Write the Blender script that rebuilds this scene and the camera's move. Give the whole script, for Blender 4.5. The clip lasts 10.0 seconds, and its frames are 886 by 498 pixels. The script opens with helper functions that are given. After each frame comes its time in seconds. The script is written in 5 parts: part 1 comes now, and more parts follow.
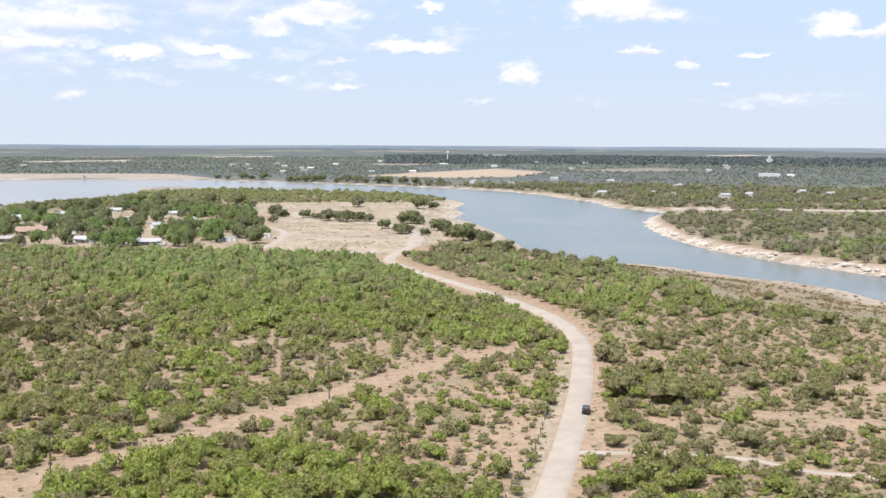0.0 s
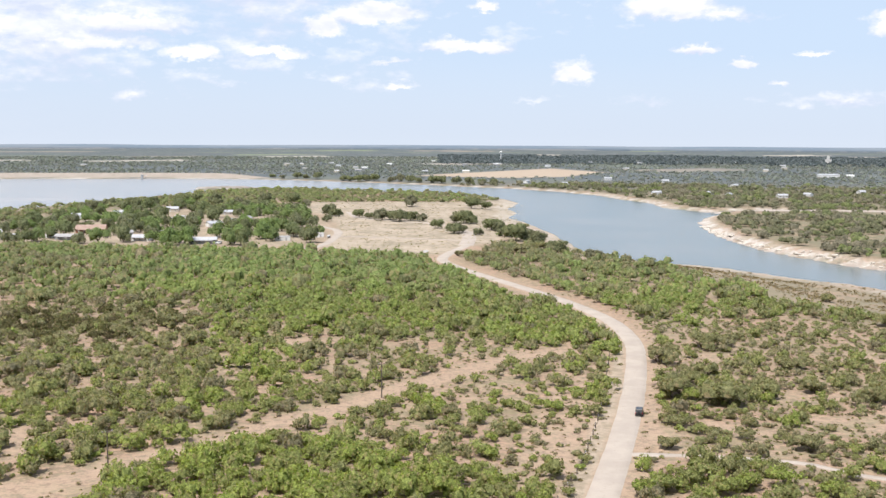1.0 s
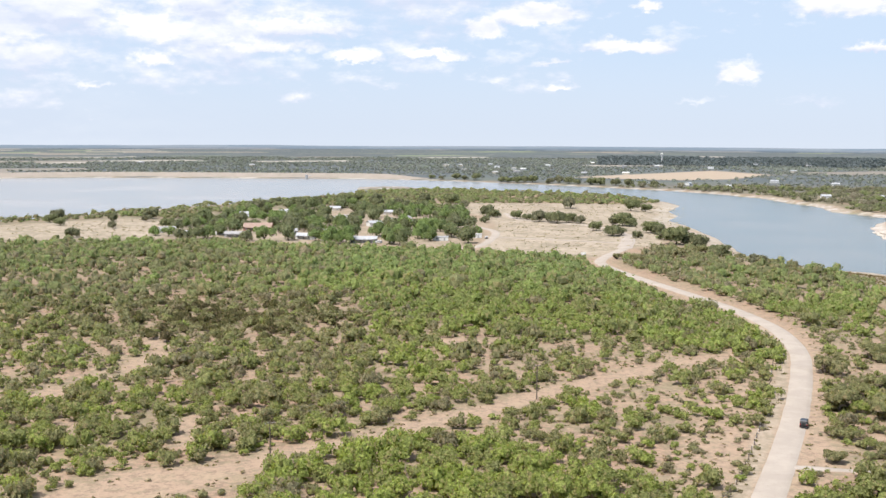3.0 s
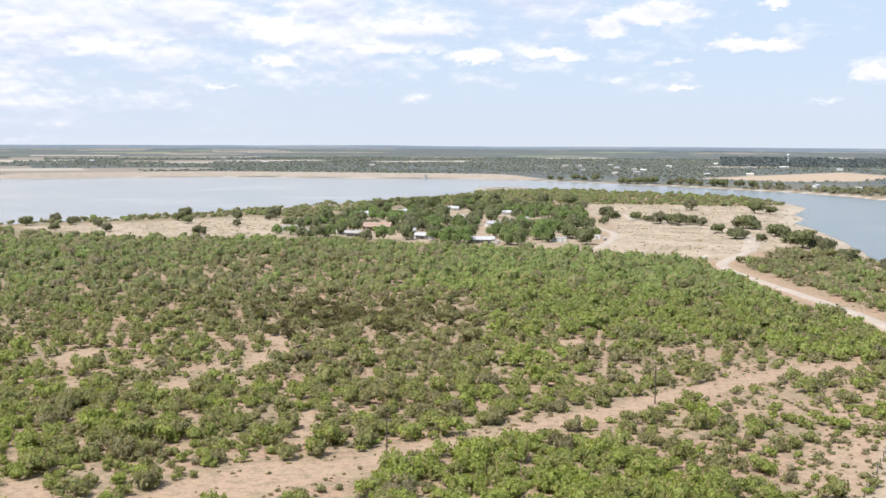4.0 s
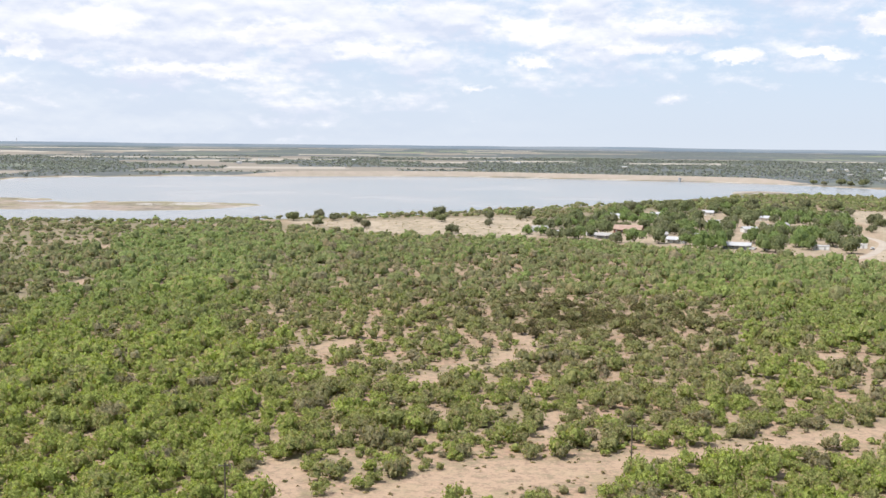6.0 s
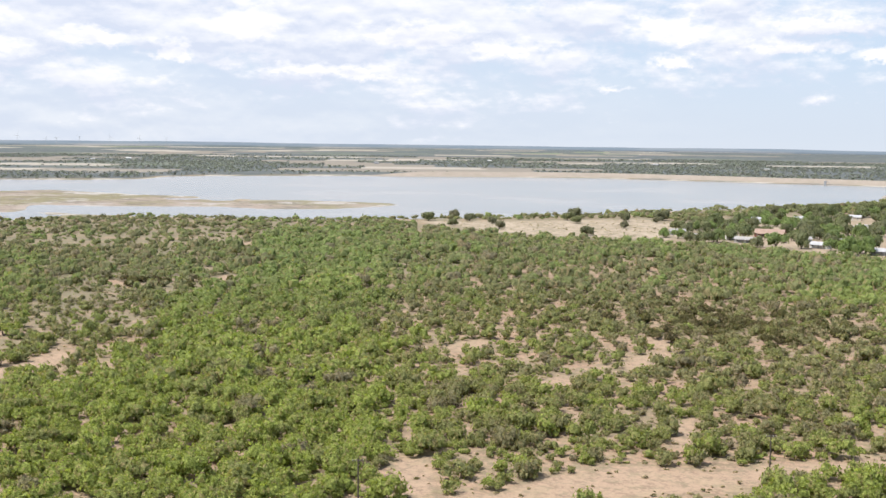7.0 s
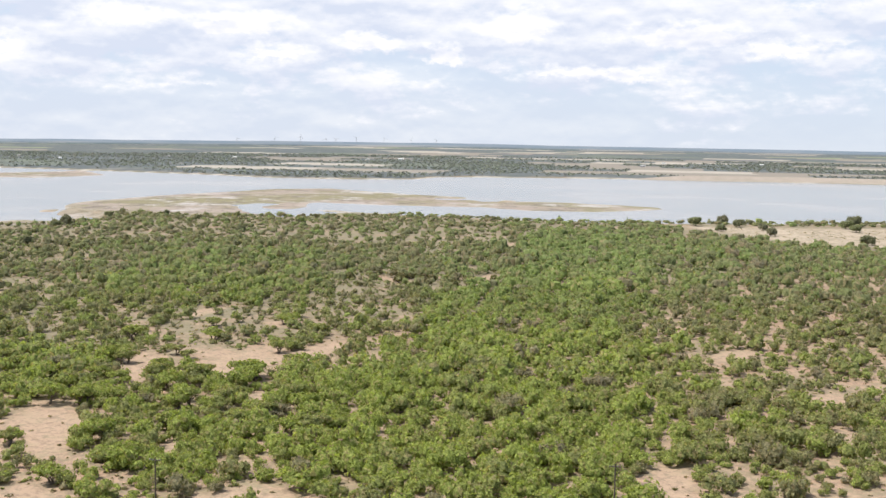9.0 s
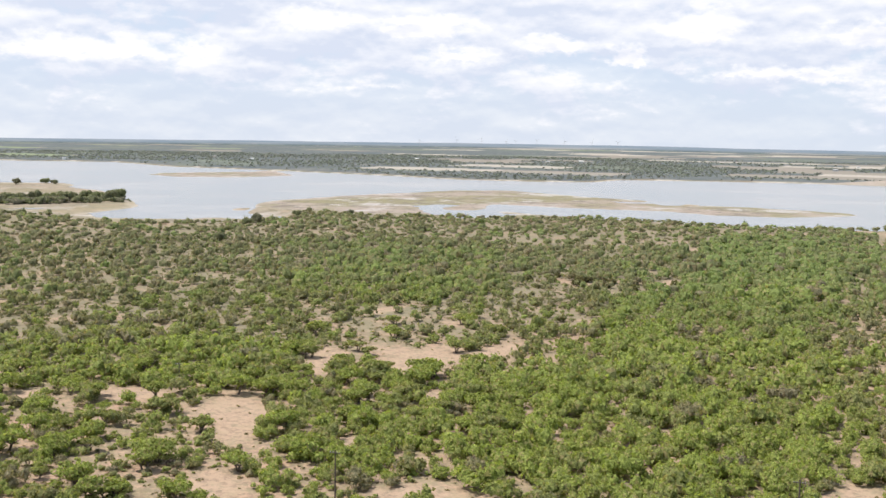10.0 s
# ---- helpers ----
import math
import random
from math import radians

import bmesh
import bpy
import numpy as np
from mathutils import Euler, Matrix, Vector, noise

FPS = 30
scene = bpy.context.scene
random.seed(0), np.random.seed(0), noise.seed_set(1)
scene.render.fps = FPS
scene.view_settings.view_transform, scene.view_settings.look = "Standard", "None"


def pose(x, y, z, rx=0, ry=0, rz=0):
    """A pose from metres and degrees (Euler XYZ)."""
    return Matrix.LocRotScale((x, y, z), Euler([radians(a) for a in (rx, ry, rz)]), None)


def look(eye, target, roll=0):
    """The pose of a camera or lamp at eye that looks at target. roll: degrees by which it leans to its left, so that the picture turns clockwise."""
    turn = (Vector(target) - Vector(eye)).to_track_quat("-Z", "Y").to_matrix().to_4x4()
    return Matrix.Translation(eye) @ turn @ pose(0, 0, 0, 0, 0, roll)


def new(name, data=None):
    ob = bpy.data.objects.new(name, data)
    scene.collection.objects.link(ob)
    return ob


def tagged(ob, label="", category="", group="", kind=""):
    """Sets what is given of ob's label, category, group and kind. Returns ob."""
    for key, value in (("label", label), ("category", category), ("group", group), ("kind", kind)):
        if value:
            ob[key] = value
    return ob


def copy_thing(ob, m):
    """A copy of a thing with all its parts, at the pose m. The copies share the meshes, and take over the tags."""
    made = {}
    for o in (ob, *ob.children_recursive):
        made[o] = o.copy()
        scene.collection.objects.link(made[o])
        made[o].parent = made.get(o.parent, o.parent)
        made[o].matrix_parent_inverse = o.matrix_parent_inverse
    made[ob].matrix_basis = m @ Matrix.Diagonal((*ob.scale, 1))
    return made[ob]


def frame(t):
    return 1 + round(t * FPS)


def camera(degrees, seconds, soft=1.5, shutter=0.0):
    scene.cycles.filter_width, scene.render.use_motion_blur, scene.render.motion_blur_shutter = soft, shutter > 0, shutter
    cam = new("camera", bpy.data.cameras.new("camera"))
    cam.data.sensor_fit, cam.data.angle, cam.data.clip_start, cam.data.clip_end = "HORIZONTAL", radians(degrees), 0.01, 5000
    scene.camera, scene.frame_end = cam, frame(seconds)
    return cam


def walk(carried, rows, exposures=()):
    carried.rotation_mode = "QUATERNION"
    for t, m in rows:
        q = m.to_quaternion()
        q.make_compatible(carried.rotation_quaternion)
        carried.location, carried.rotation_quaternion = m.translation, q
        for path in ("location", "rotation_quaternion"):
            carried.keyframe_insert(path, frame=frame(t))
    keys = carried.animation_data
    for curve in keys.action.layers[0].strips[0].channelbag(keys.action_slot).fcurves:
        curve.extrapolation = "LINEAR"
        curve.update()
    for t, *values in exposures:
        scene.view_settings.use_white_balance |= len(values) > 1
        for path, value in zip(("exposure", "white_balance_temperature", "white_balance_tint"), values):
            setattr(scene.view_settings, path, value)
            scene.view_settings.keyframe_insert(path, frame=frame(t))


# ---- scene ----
# A drone hangs at one place above mesquite scrub beside a reservoir and turns slowly to its left.
EYE = 70.0
cam = camera(43.87, 10.0)
# seconds, heading (turn to the left), pitch, lean
ROWS = [
    (0.0, 0.0, -5.973, 0.258),
    (0.5, 1.082, -5.981, 0.258),
    (1.0, 2.768, -5.994, 0.253),
    (1.5, 4.025, -5.982, 0.241),
    (2.0, 5.819, -5.977, 0.219),
    (2.2, 6.714, -5.974, 0.229),
    (3.3, 12.855, -5.958, 0.287),
    (3.5, 14.13, -5.955, 0.297),
    (4.0, 17.142, -5.968, 0.265),
    (4.5, 21.25, -5.972, 0.361),
    (5.0, 24.821, -5.979, 0.456),
    (5.2, 26.24, -5.979, 0.472),
    (6.3, 31.8, -5.982, 0.557),
    (6.5, 33.236, -5.982, 0.573),
    (7.0, 37.166, -6.006, 0.661),
    (7.5, 39.919, -6.008, 0.735),
    (8.0, 42.806, -6.029, 0.756),
    (8.5, 46.344, -6.027, 0.788),
    (9.0, 50.871, -6.052, 0.857),
    (9.5, 55.6, -6.063, 0.845),
    (10.0, 60.195, -6.079, 0.938),
]
walk(cam, [(t, pose(0, 0, EYE, 0, 0, yaw) @ pose(0, 0, 0, 90 + pitch, 0, 0) @ pose(0, 0, 0, 0, 0, lean)) for t, yaw, pitch, lean in ROWS],
     exposures=[(0.0, 0.43, 6300, 13), (4.5, 0.42, 6370, 12.5), (10.0, 0.40, 6500, 12)])

# ---- light ----
SUN_HEIGHT, SUN_FROM = 62.0, 212.0          # degrees above the ground; degrees clockwise from +y
world = bpy.data.worlds.new("sky")
scene.world = world
world.use_nodes = True
wt = world.node_tree
wt.nodes.clear()


def wn(kind, **sets):
    n = wt.nodes.new(kind)
    for k, v in sets.items():
        if k == "op":
            n.operation = v
        elif k == "val":
            for i, x in v.items():
                n.inputs[i].default_value = x
    return n


def wlink(a, b):
    wt.links.new(a, b)


def wmath(op, a, b=None, c=None, clamp=False):
    n = wt.nodes.new("ShaderNodeMath")
    n.operation, n.use_clamp = op, clamp
    for i, x in enumerate((a, b, c)):
        if x is None:
            continue
        if isinstance(x, (int, float)):
            n.inputs[i].default_value = x
        else:
            wlink(x, n.inputs[i])
    return n.outputs[0]


sky = wn("ShaderNodeTexSky")
sky.sky_type, sky.sun_disc = "NISHITA", False
sky.sun_elevation, sky.sun_rotation = radians(SUN_HEIGHT), radians(SUN_FROM)
sky.air_density, sky.dust_density, sky.ozone_density, sky.altitude = 1.0, 2.5, 1.0, 500
coord = wn("ShaderNodeTexCoord")
sep = wn("ShaderNodeSeparateXYZ")
wlink(coord.outputs["Generated"], sep.inputs[0])
heading = wmath("MULTIPLY", wmath("ARCTAN2", wmath("MULTIPLY", sep.outputs[0], -1.0), sep.outputs[1]), 57.2958)
height = wmath("MULTIPLY", wmath("ARCSINE", sep.outputs[2]), 57.2958)
dome = wn("ShaderNodeCombineXYZ")
wlink(heading, dome.inputs[0]), wlink(height, dome.inputs[1])


def wnoise(scale, detail, rough, stretch, shift):
    m = wn("ShaderNodeMapping")
    m.inputs["Scale"].default_value, m.inputs["Location"].default_value = stretch, shift
    wlink(dome.outputs[0], m.inputs["Vector"])
    n = wn("ShaderNodeTexNoise")
    n.inputs["Scale"].default_value, n.inputs["Detail"].default_value, n.inputs["Roughness"].default_value = scale, detail, rough
    wlink(m.outputs[0], n.inputs["Vector"])
    return n.outputs["Fac"]


# single cumulus clouds: heading, height, half width, half depth (degrees), weight
CUMULUS = [
    (15.5, 3.85, 1.6, .5, 1), (11.6, 4.0, 1.8, .45, 1), (8.9, 5.4, 1.05, .72, 1), (6.5, 6.0, 2.5, .72, 1), (1.5, 4.35, 2.35, .45, 1),
    (-3.9, 3.0, 1.05, .8, .8), (5.1, 2.45, 1.05, .3, .7), (5.5, 3.6, 1.05, .25, .5), (8.2, 2.6, .9, .45, .35), (-8.7, 6.2, 2.5, .8, 1),
    (-11.3, 5.8, 2.35, .45, .5), (-10.05, 4.1, 1.1, .35, 1), (-12.2, 3.5, .6, .26, .9), (-15.6, 3.95, .8, .2, .7), (-19.3, 5.15, 1.2, .75, 1),
    (-21.2, 4.8, 1.4, .35, 1), (-14.1, 2.45, .55, .25, .6), (-17.1, 1.65, 3.8, .5, .4), (18.7, 1.8, .9, .4, .4)]
STRATUS = [
    (14.1, 2.4, .95, .35, .35), (.75, 6.4, .9, .3, .8), (18.3, 5.2, 3.2, .65, .8), (20.5, 4.3, 4.0, .47, .7), (-1.9, 1.7, 1.2, .25, .3),
    (-7.4, 1.7, 1.8, .4, .3), (38.6, 4.8, 3.8, .8, .9), (34.3, 4.2, 3.5, .7, .7), (25.5, 3.65, 1.2, .5, .9), (19.5, 5.4, 2.9, .6, .7),
    (28.4, 2.3, .95, .27, .5), (41.5, 2.9, 2.0, .5, .7), (25.5, 5.1, 3.2, 1.2, .7), (50.9, 3.8, 1.1, .65, 1), (54.8, 4.4, 2.1, .6, .9),
    (61.5, 5.1, 3.2, .75, .9), (59.4, 3.7, 2.6, .6, .7), (47.1, 5.0, 2.1, 1.2, .9), (44.0, 3.0, 4.0, .4, .8)]
FAR_CLOUD = [(63.1, 2.3, 2.0, .4, .4), (79.7, 3.6, 2.9, .9, .8), (76.0, 3.6, 1.8, .75, .8), (72.5, 3.6, 1.8, .9, .7), (66.8, 5.4, 2.4, .75, .9)]
# the outlines billow: the dome is bent by two sizes of noise before the clouds are laid on it
def wbend(scale, stretch, shift, amount):
    m = wn("ShaderNodeMapping")
    m.inputs["Scale"].default_value, m.inputs["Location"].default_value = stretch, shift
    wlink(dome.outputs[0], m.inputs["Vector"])
    n = wn("ShaderNodeTexNoise")
    n.inputs["Scale"].default_value, n.inputs["Detail"].default_value, n.inputs["Roughness"].default_value = scale, 5, .55
    wlink(m.outputs[0], n.inputs["Vector"])
    c = wn("ShaderNodeVectorMath", op="SUBTRACT")
    wlink(n.outputs["Color"], c.inputs[0])
    c.inputs[1].default_value = (.5, .5, .5)
    k = wn("ShaderNodeVectorMath", op="MULTIPLY")
    wlink(c.outputs[0], k.inputs[0])
    k.inputs[1].default_value = amount
    return k.outputs[0]


bent = wn("ShaderNodeVectorMath", op="ADD")
bend_sum = wn("ShaderNodeVectorMath", op="ADD")
wlink(wbend(1.0, (.9, 1.5, 1), (3, 1, 0), (1.9, 1.15, 0)), bend_sum.inputs[0])
wlink(wbend(1.0, (3.2, 4.6, 1), (8, 4, 0), (.55, .4, 0)), bend_sum.inputs[1])
wlink(dome.outputs[0], bent.inputs[0]), wlink(bend_sum.outputs[0], bent.inputs[1])
bent_xy = wn("ShaderNodeSeparateXYZ")
wlink(bent.outputs[0], bent_xy.inputs[0])
body, part_up = None, None
for az, el, w, h, weight in CUMULUS + STRATUS + FAR_CLOUD:
    across = wmath("MULTIPLY_ADD", bent_xy.outputs[0], 1 / (w * 1.12), -az / (w * 1.12))
    up = wmath("MULTIPLY_ADD", bent_xy.outputs[1], 1 / h, -el / h)
    # flat bases, round tops
    tall = wmath("MAXIMUM", wmath("MULTIPLY", up, .86), wmath("MULTIPLY", up, -1.5))
    d = wmath("SQRT", wmath("MULTIPLY_ADD", across, across, wmath("MULTIPLY", tall, tall)))
    k = wmath("MULTIPLY_ADD", d, -weight, weight + (weight - 1) * 0.2)
    if body is None:
        body, part_up = k, up
    else:
        wins = wmath("GREATER_THAN", k, body)
        part_up = wmath("MULTIPLY_ADD", wins, wmath("SUBTRACT", up, part_up), part_up)
        body = wmath("MAXIMUM", body, k)
billow = wnoise(1.0, 6, .6, (.9, 1.9, 1), (3, 1, 0))
above = wnoise(1.0, 4, .55, (.9, 1.9, 1), (3, 1.5, 0))
sheet = wnoise(1.0, 6, .52, (.19, .44, 1), (7.3, 2.2, 0))
sheet_above = wnoise(1.0, 3, .5, (.19, .44, 1), (7.3, 2.42, 0))
one = wmath("MULTIPLY_ADD", wmath("ADD", body, wmath("MULTIPLY_ADD", billow, .75, -.35)), 2.1, .14, clamp=True)
# the sheet of cloud thickens towards the left of the first view and higher up, and thins out above the horizon
lean_in = wmath("MINIMUM", wmath("MULTIPLY_ADD", heading, .0095, -.17), .19)
rise = wmath("MINIMUM", wmath("MULTIPLY_ADD", height, .075, -.27), .10)
many = wmath("ADD", wmath("ADD", sheet, wmath("MULTIPLY_ADD", billow, .55, -.275)), wmath("ADD", lean_in, rise))
many = wmath("MULTIPLY_ADD", many, 4.2, -1.9, clamp=True)
thin = wmath("MINIMUM", wmath("MULTIPLY_ADD", heading, .011, -.22, clamp=True), .38)
cover = wmath("MAXIMUM", wmath("MAXIMUM", one, wmath("MULTIPLY", many, .85)), thin)
shade = wnoise(1.0, 4, .5, (.16, .7, 1), (1.1, 5.0, 0))
cloud = wn("ShaderNodeMixRGB")
cloud.inputs[1].default_value, cloud.inputs[2].default_value = (6.15, 6.65, 7.75, 1), (8.9, 8.9, 9.0, 1)
relief = wmath("ADD", wmath("MULTIPLY", wmath("SUBTRACT", billow, above), .9), wmath("MULTIPLY", wmath("SUBTRACT", sheet, sheet_above), 3.4))
round_light = wmath("MULTIPLY", one, wmath("MULTIPLY_ADD", part_up, .38, .5))
lit = wmath("ADD", round_light, wmath("MULTIPLY_ADD", shade, 1.9, -.60))
wlink(wmath("ADD", lit, relief, clamp=True), cloud.inputs[0])
# thin high haze veils the blue
veil = wn("ShaderNodeMixRGB")
wlink(wmath("MAXIMUM", wmath("MULTIPLY_ADD", height, -.008, .86), .5), veil.inputs[0])
low = wn("ShaderNodeMixRGB")
low.inputs[1].default_value, low.inputs[2].default_value = (6.7, 7.45, 8.3, 1), (5.7, 6.95, 8.45, 1)
wlink(wmath("MULTIPLY_ADD", height, .22, .12, clamp=True), low.inputs[0])
wlink(low.outputs[0], veil.inputs[2])
wlink(sky.outputs[0], veil.inputs[1])
mix = wn("ShaderNodeMixRGB")
wlink(cover, mix.inputs[0]), wlink(veil.outputs[0], mix.inputs[1]), wlink(cloud.outputs[0], mix.inputs[2])
back = wn("ShaderNodeBackground")
back.inputs["Strength"].default_value = 0.09
wout = wn("ShaderNodeOutputWorld")
wlink(mix.outputs[0], back.inputs[0]), wlink(back.outputs[0], wout.inputs[0])

sun = new("sun", bpy.data.lights.new("sun", "SUN"))
sun.data.energy, sun.data.angle, sun.data.color = 4.3, radians(.55), (1, .95, .87)
sun.matrix_world = look((0, 0, 300), (math.sin(radians(SUN_FROM)) * -100, math.cos(radians(SUN_FROM)) * -100, 300 - 100 * math.tan(radians(SUN_HEIGHT))))

# ---- materials ----


class Mat:
    """A small builder for node materials."""

    def __init__(self, name):
        self.m = bpy.data.materials.new(name)
        self.m.use_nodes = True
        self.t = self.m.node_tree
        self.b = self.t.nodes["Principled BSDF"]
        self.pos = self.t.nodes.new("ShaderNodeNewGeometry").outputs["Position"]
        self.obj = self.t.nodes.new("ShaderNodeTexCoord").outputs["Object"]

    def link(self, a, b):
        self.t.links.new(a, b)

    def put(self, sock, v):
        if isinstance(v, (int, float)):
            sock.default_value = v
        elif isinstance(v, tuple):
            sock.default_value = (*v, 1) if len(v) == 3 and sock.type == "RGBA" else v
        else:
            self.link(v, sock)

    def math(self, op, a, b=None, c=None, clamp=False):
        n = self.t.nodes.new("ShaderNodeMath")
        n.operation, n.use_clamp = op, clamp
        for i, x in enumerate((a, b, c)):
            if x is not None:
                self.put(n.inputs[i], x)
        return n.outputs[0]

    def noise(self, scale, detail=4, rough=.6, vec=None, stretch=None, out="Fac"):
        n = self.t.nodes.new("ShaderNodeTexNoise")
        n.inputs["Scale"].default_value, n.inputs["Detail"].default_value, n.inputs["Roughness"].default_value = scale, detail, rough
        v = self.pos if vec is None else vec
        if stretch:
            m = self.t.nodes.new("ShaderNodeMapping")
            m.inputs["Scale"].default_value = stretch
            self.link(v, m.inputs["Vector"])
            v = m.outputs[0]
        self.link(v, n.inputs["Vector"])
        return n.outputs[out]

    def ramp(self, fac, lo, hi):
        n = self.t.nodes.new("ShaderNodeMapRange")
        n.interpolation_type = "SMOOTHSTEP"
        self.put(n.inputs["Value"], fac)
        n.inputs["From Min"].default_value, n.inputs["From Max"].default_value = lo, hi
        return n.outputs["Result"]

    def mix(self, fac, a, b, blend="MIX"):
        n = self.t.nodes.new("ShaderNodeMixRGB")
        n.blend_type = blend
        self.put(n.inputs[0], fac), self.put(n.inputs[1], a), self.put(n.inputs[2], b)
        return n.outputs[0]

    def attr(self, name):
        n = self.t.nodes.new("ShaderNodeAttribute")
        n.attribute_name = name
        return n.outputs["Fac"]

    def island(self):
        return self.t.nodes["Geometry"].outputs["Random Per Island"]

    def chance(self):
        return self.t.nodes.new("ShaderNodeObjectInfo").outputs["Random"]

    def bump(self, h, strength=.3, dist=.1):
        n = self.t.nodes.new("ShaderNodeBump")
        n.inputs["Strength"].default_value, n.inputs["Distance"].default_value = strength, dist
        self.put(n.inputs["Height"], h)
        self.link(n.outputs[0], self.b.inputs["Normal"])

    def done(self, color, rough=.9, metal=0.0, spec=.3):
        self.put(self.b.inputs["Base Color"], color)
        self.put(self.b.inputs["Roughness"], rough)
        self.b.inputs["Metallic"].default_value = metal
        self.b.inputs["Specular IOR Level"].default_value = spec
        return self.m


def mat_ground():
    m = Mat("scrub_ground")
    n1, n2, n3, n4 = m.noise(.035, 5), m.noise(.35, 5, .65), m.noise(2.2, 4, .7), m.noise(.006, 5, .6)
    soil = m.mix(m.ramp(n1, .35, .65), (.40, .264, .186), (.455, .315, .228))
    grass = m.mix(m.ramp(n2, .35, .7), (.30, .24, .155), (.235, .20, .12))
    base = m.mix(m.ramp(m.math("MULTIPLY_ADD", n2, .6, m.math("MULTIPLY", n1, .5)), .46, .64), soil, grass)
    base = m.mix(m.attr("bare"), base, m.mix(n2, (.435, .318, .228), (.375, .268, .188)))
    litter = m.ramp(m.noise(.42, 6, .8), .48, .6)
    base = m.mix(m.math("MULTIPLY", litter, .68), base, (.215, .155, .115))
    tuft = m.ramp(m.noise(.3, 6, .8), .5, .62)
    base = m.mix(m.math("MULTIPLY", tuft, .65), base, (.215, .19, .125))
    weeds = m.ramp(m.noise(.9, 5, .8), .47, .57)
    base = m.mix(m.math("MULTIPLY", weeds, m.math("MULTIPLY_ADD", m.attr("bare"), -.3, .55)), base, (.205, .165, .115))
    straw = m.ramp(m.noise(.11, 5, .7), .5, .62)
    base = m.mix(m.math("MULTIPLY", straw, .3), base, (.38, .305, .20))
    base = m.mix(m.math("MULTIPLY", m.attr("weedy"), m.ramp(m.noise(.06, 5, .75), .36, .56)), base, m.mix(n2, (.215, .198, .132), (.165, .157, .10)))
    hay = m.mix(m.ramp(m.math("MULTIPLY_ADD", m.noise(.22, 6, .8), .7, m.math("MULTIPLY", n1, .3)), .45, .56), (.42, .35, .268), (.265, .225, .16))
    base = m.mix(m.attr("meadow"), base, hay)
    # far wooded plain, greyed and blued: distance haze painted into the ground colour
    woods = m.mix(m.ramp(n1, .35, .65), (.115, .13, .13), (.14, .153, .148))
    # speckle of tree shadow painted in as darker noise
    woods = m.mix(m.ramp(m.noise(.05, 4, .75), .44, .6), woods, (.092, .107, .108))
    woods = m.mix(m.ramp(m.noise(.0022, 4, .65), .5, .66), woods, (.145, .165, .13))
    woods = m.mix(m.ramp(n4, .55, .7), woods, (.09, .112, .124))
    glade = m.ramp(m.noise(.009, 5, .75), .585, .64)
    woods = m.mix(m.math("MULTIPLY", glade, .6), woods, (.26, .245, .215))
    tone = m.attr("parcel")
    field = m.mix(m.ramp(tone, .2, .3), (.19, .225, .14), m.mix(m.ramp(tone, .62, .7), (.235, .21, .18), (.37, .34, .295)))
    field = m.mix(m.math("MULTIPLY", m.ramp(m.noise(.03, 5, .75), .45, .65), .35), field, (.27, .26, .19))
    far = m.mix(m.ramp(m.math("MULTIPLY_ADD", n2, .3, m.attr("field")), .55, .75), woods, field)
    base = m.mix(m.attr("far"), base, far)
    base = m.mix(m.attr("sand"), base, m.mix(n1, (.42, .34, .26), (.36, .29, .215)))
    mud = m.mix(m.ramp(m.noise(.008, 6, .7), .44, .56), (.31, .26, .22), (.225, .205, .125))
    mud = m.mix(m.math("MULTIPLY", m.ramp(m.noise(.03, 6, .8), .5, .6), .8), mud, (.165, .145, .12))
    mud = m.mix(m.ramp(m.noise(.013, 6, .78, m.obj), .53, .6), mud, (.40, .375, .35))
    mud = m.mix(m.math("MULTIPLY", m.ramp(m.noise(.12, 4, .8), .56, .64), .7), mud, (.13, .12, .095))
    base = m.mix(m.attr("mud"), base, mud)
    stone = m.mix(m.ramp(m.noise(.5, 5, .7), .35, .7), (.56, .52, .47), (.41, .37, .32))
    base = m.mix(m.math("MULTIPLY", m.attr("shore"), m.ramp(m.noise(.09, 4), .3, .6)), base, stone)
    base = m.mix(.35, base, m.mix(n3, (.55, .55, .55), (1, 1, 1)), "MULTIPLY")
    m.bump(m.math("MULTIPLY_ADD", n3, .25, n2), .5, .4)
    return m.done(base, .95, 0, .1)


def mat_plain(name, a, b, scale=1.5, rough=.85, spec=.3, metal=0.0, bump=0.0):
    m = Mat(name)
    c = m.mix(m.ramp(m.noise(scale, 5, .65, m.obj), .3, .7), a, b)
    c = m.mix(.18, c, m.mix(m.noise(scale * 9, 3, .7, m.obj), (.4, .4, .4), (1, 1, 1)), "MULTIPLY")
    if bump:
        m.bump(m.noise(scale * 9, 3, .7, m.obj), bump, .03)
    return m.done(c, rough, metal, spec)


def mat_road():
    m = Mat("pale_caliche_asphalt")
    c = m.mix(m.ramp(m.noise(.12, 5, .6), .35, .65), (.425, .368, .31), (.365, .315, .265))
    c = m.mix(m.ramp(m.noise(1.1, 5, .7), .55, .8), c, (.29, .25, .205))
    c = m.mix(.25, c, m.mix(m.noise(6, 3, .7), (.6, .6, .6), (1, 1, 1)), "MULTIPLY")
    m.bump(m.noise(5, 3, .7), .25, .03)
    return m.done(c, .92, 0, .15)


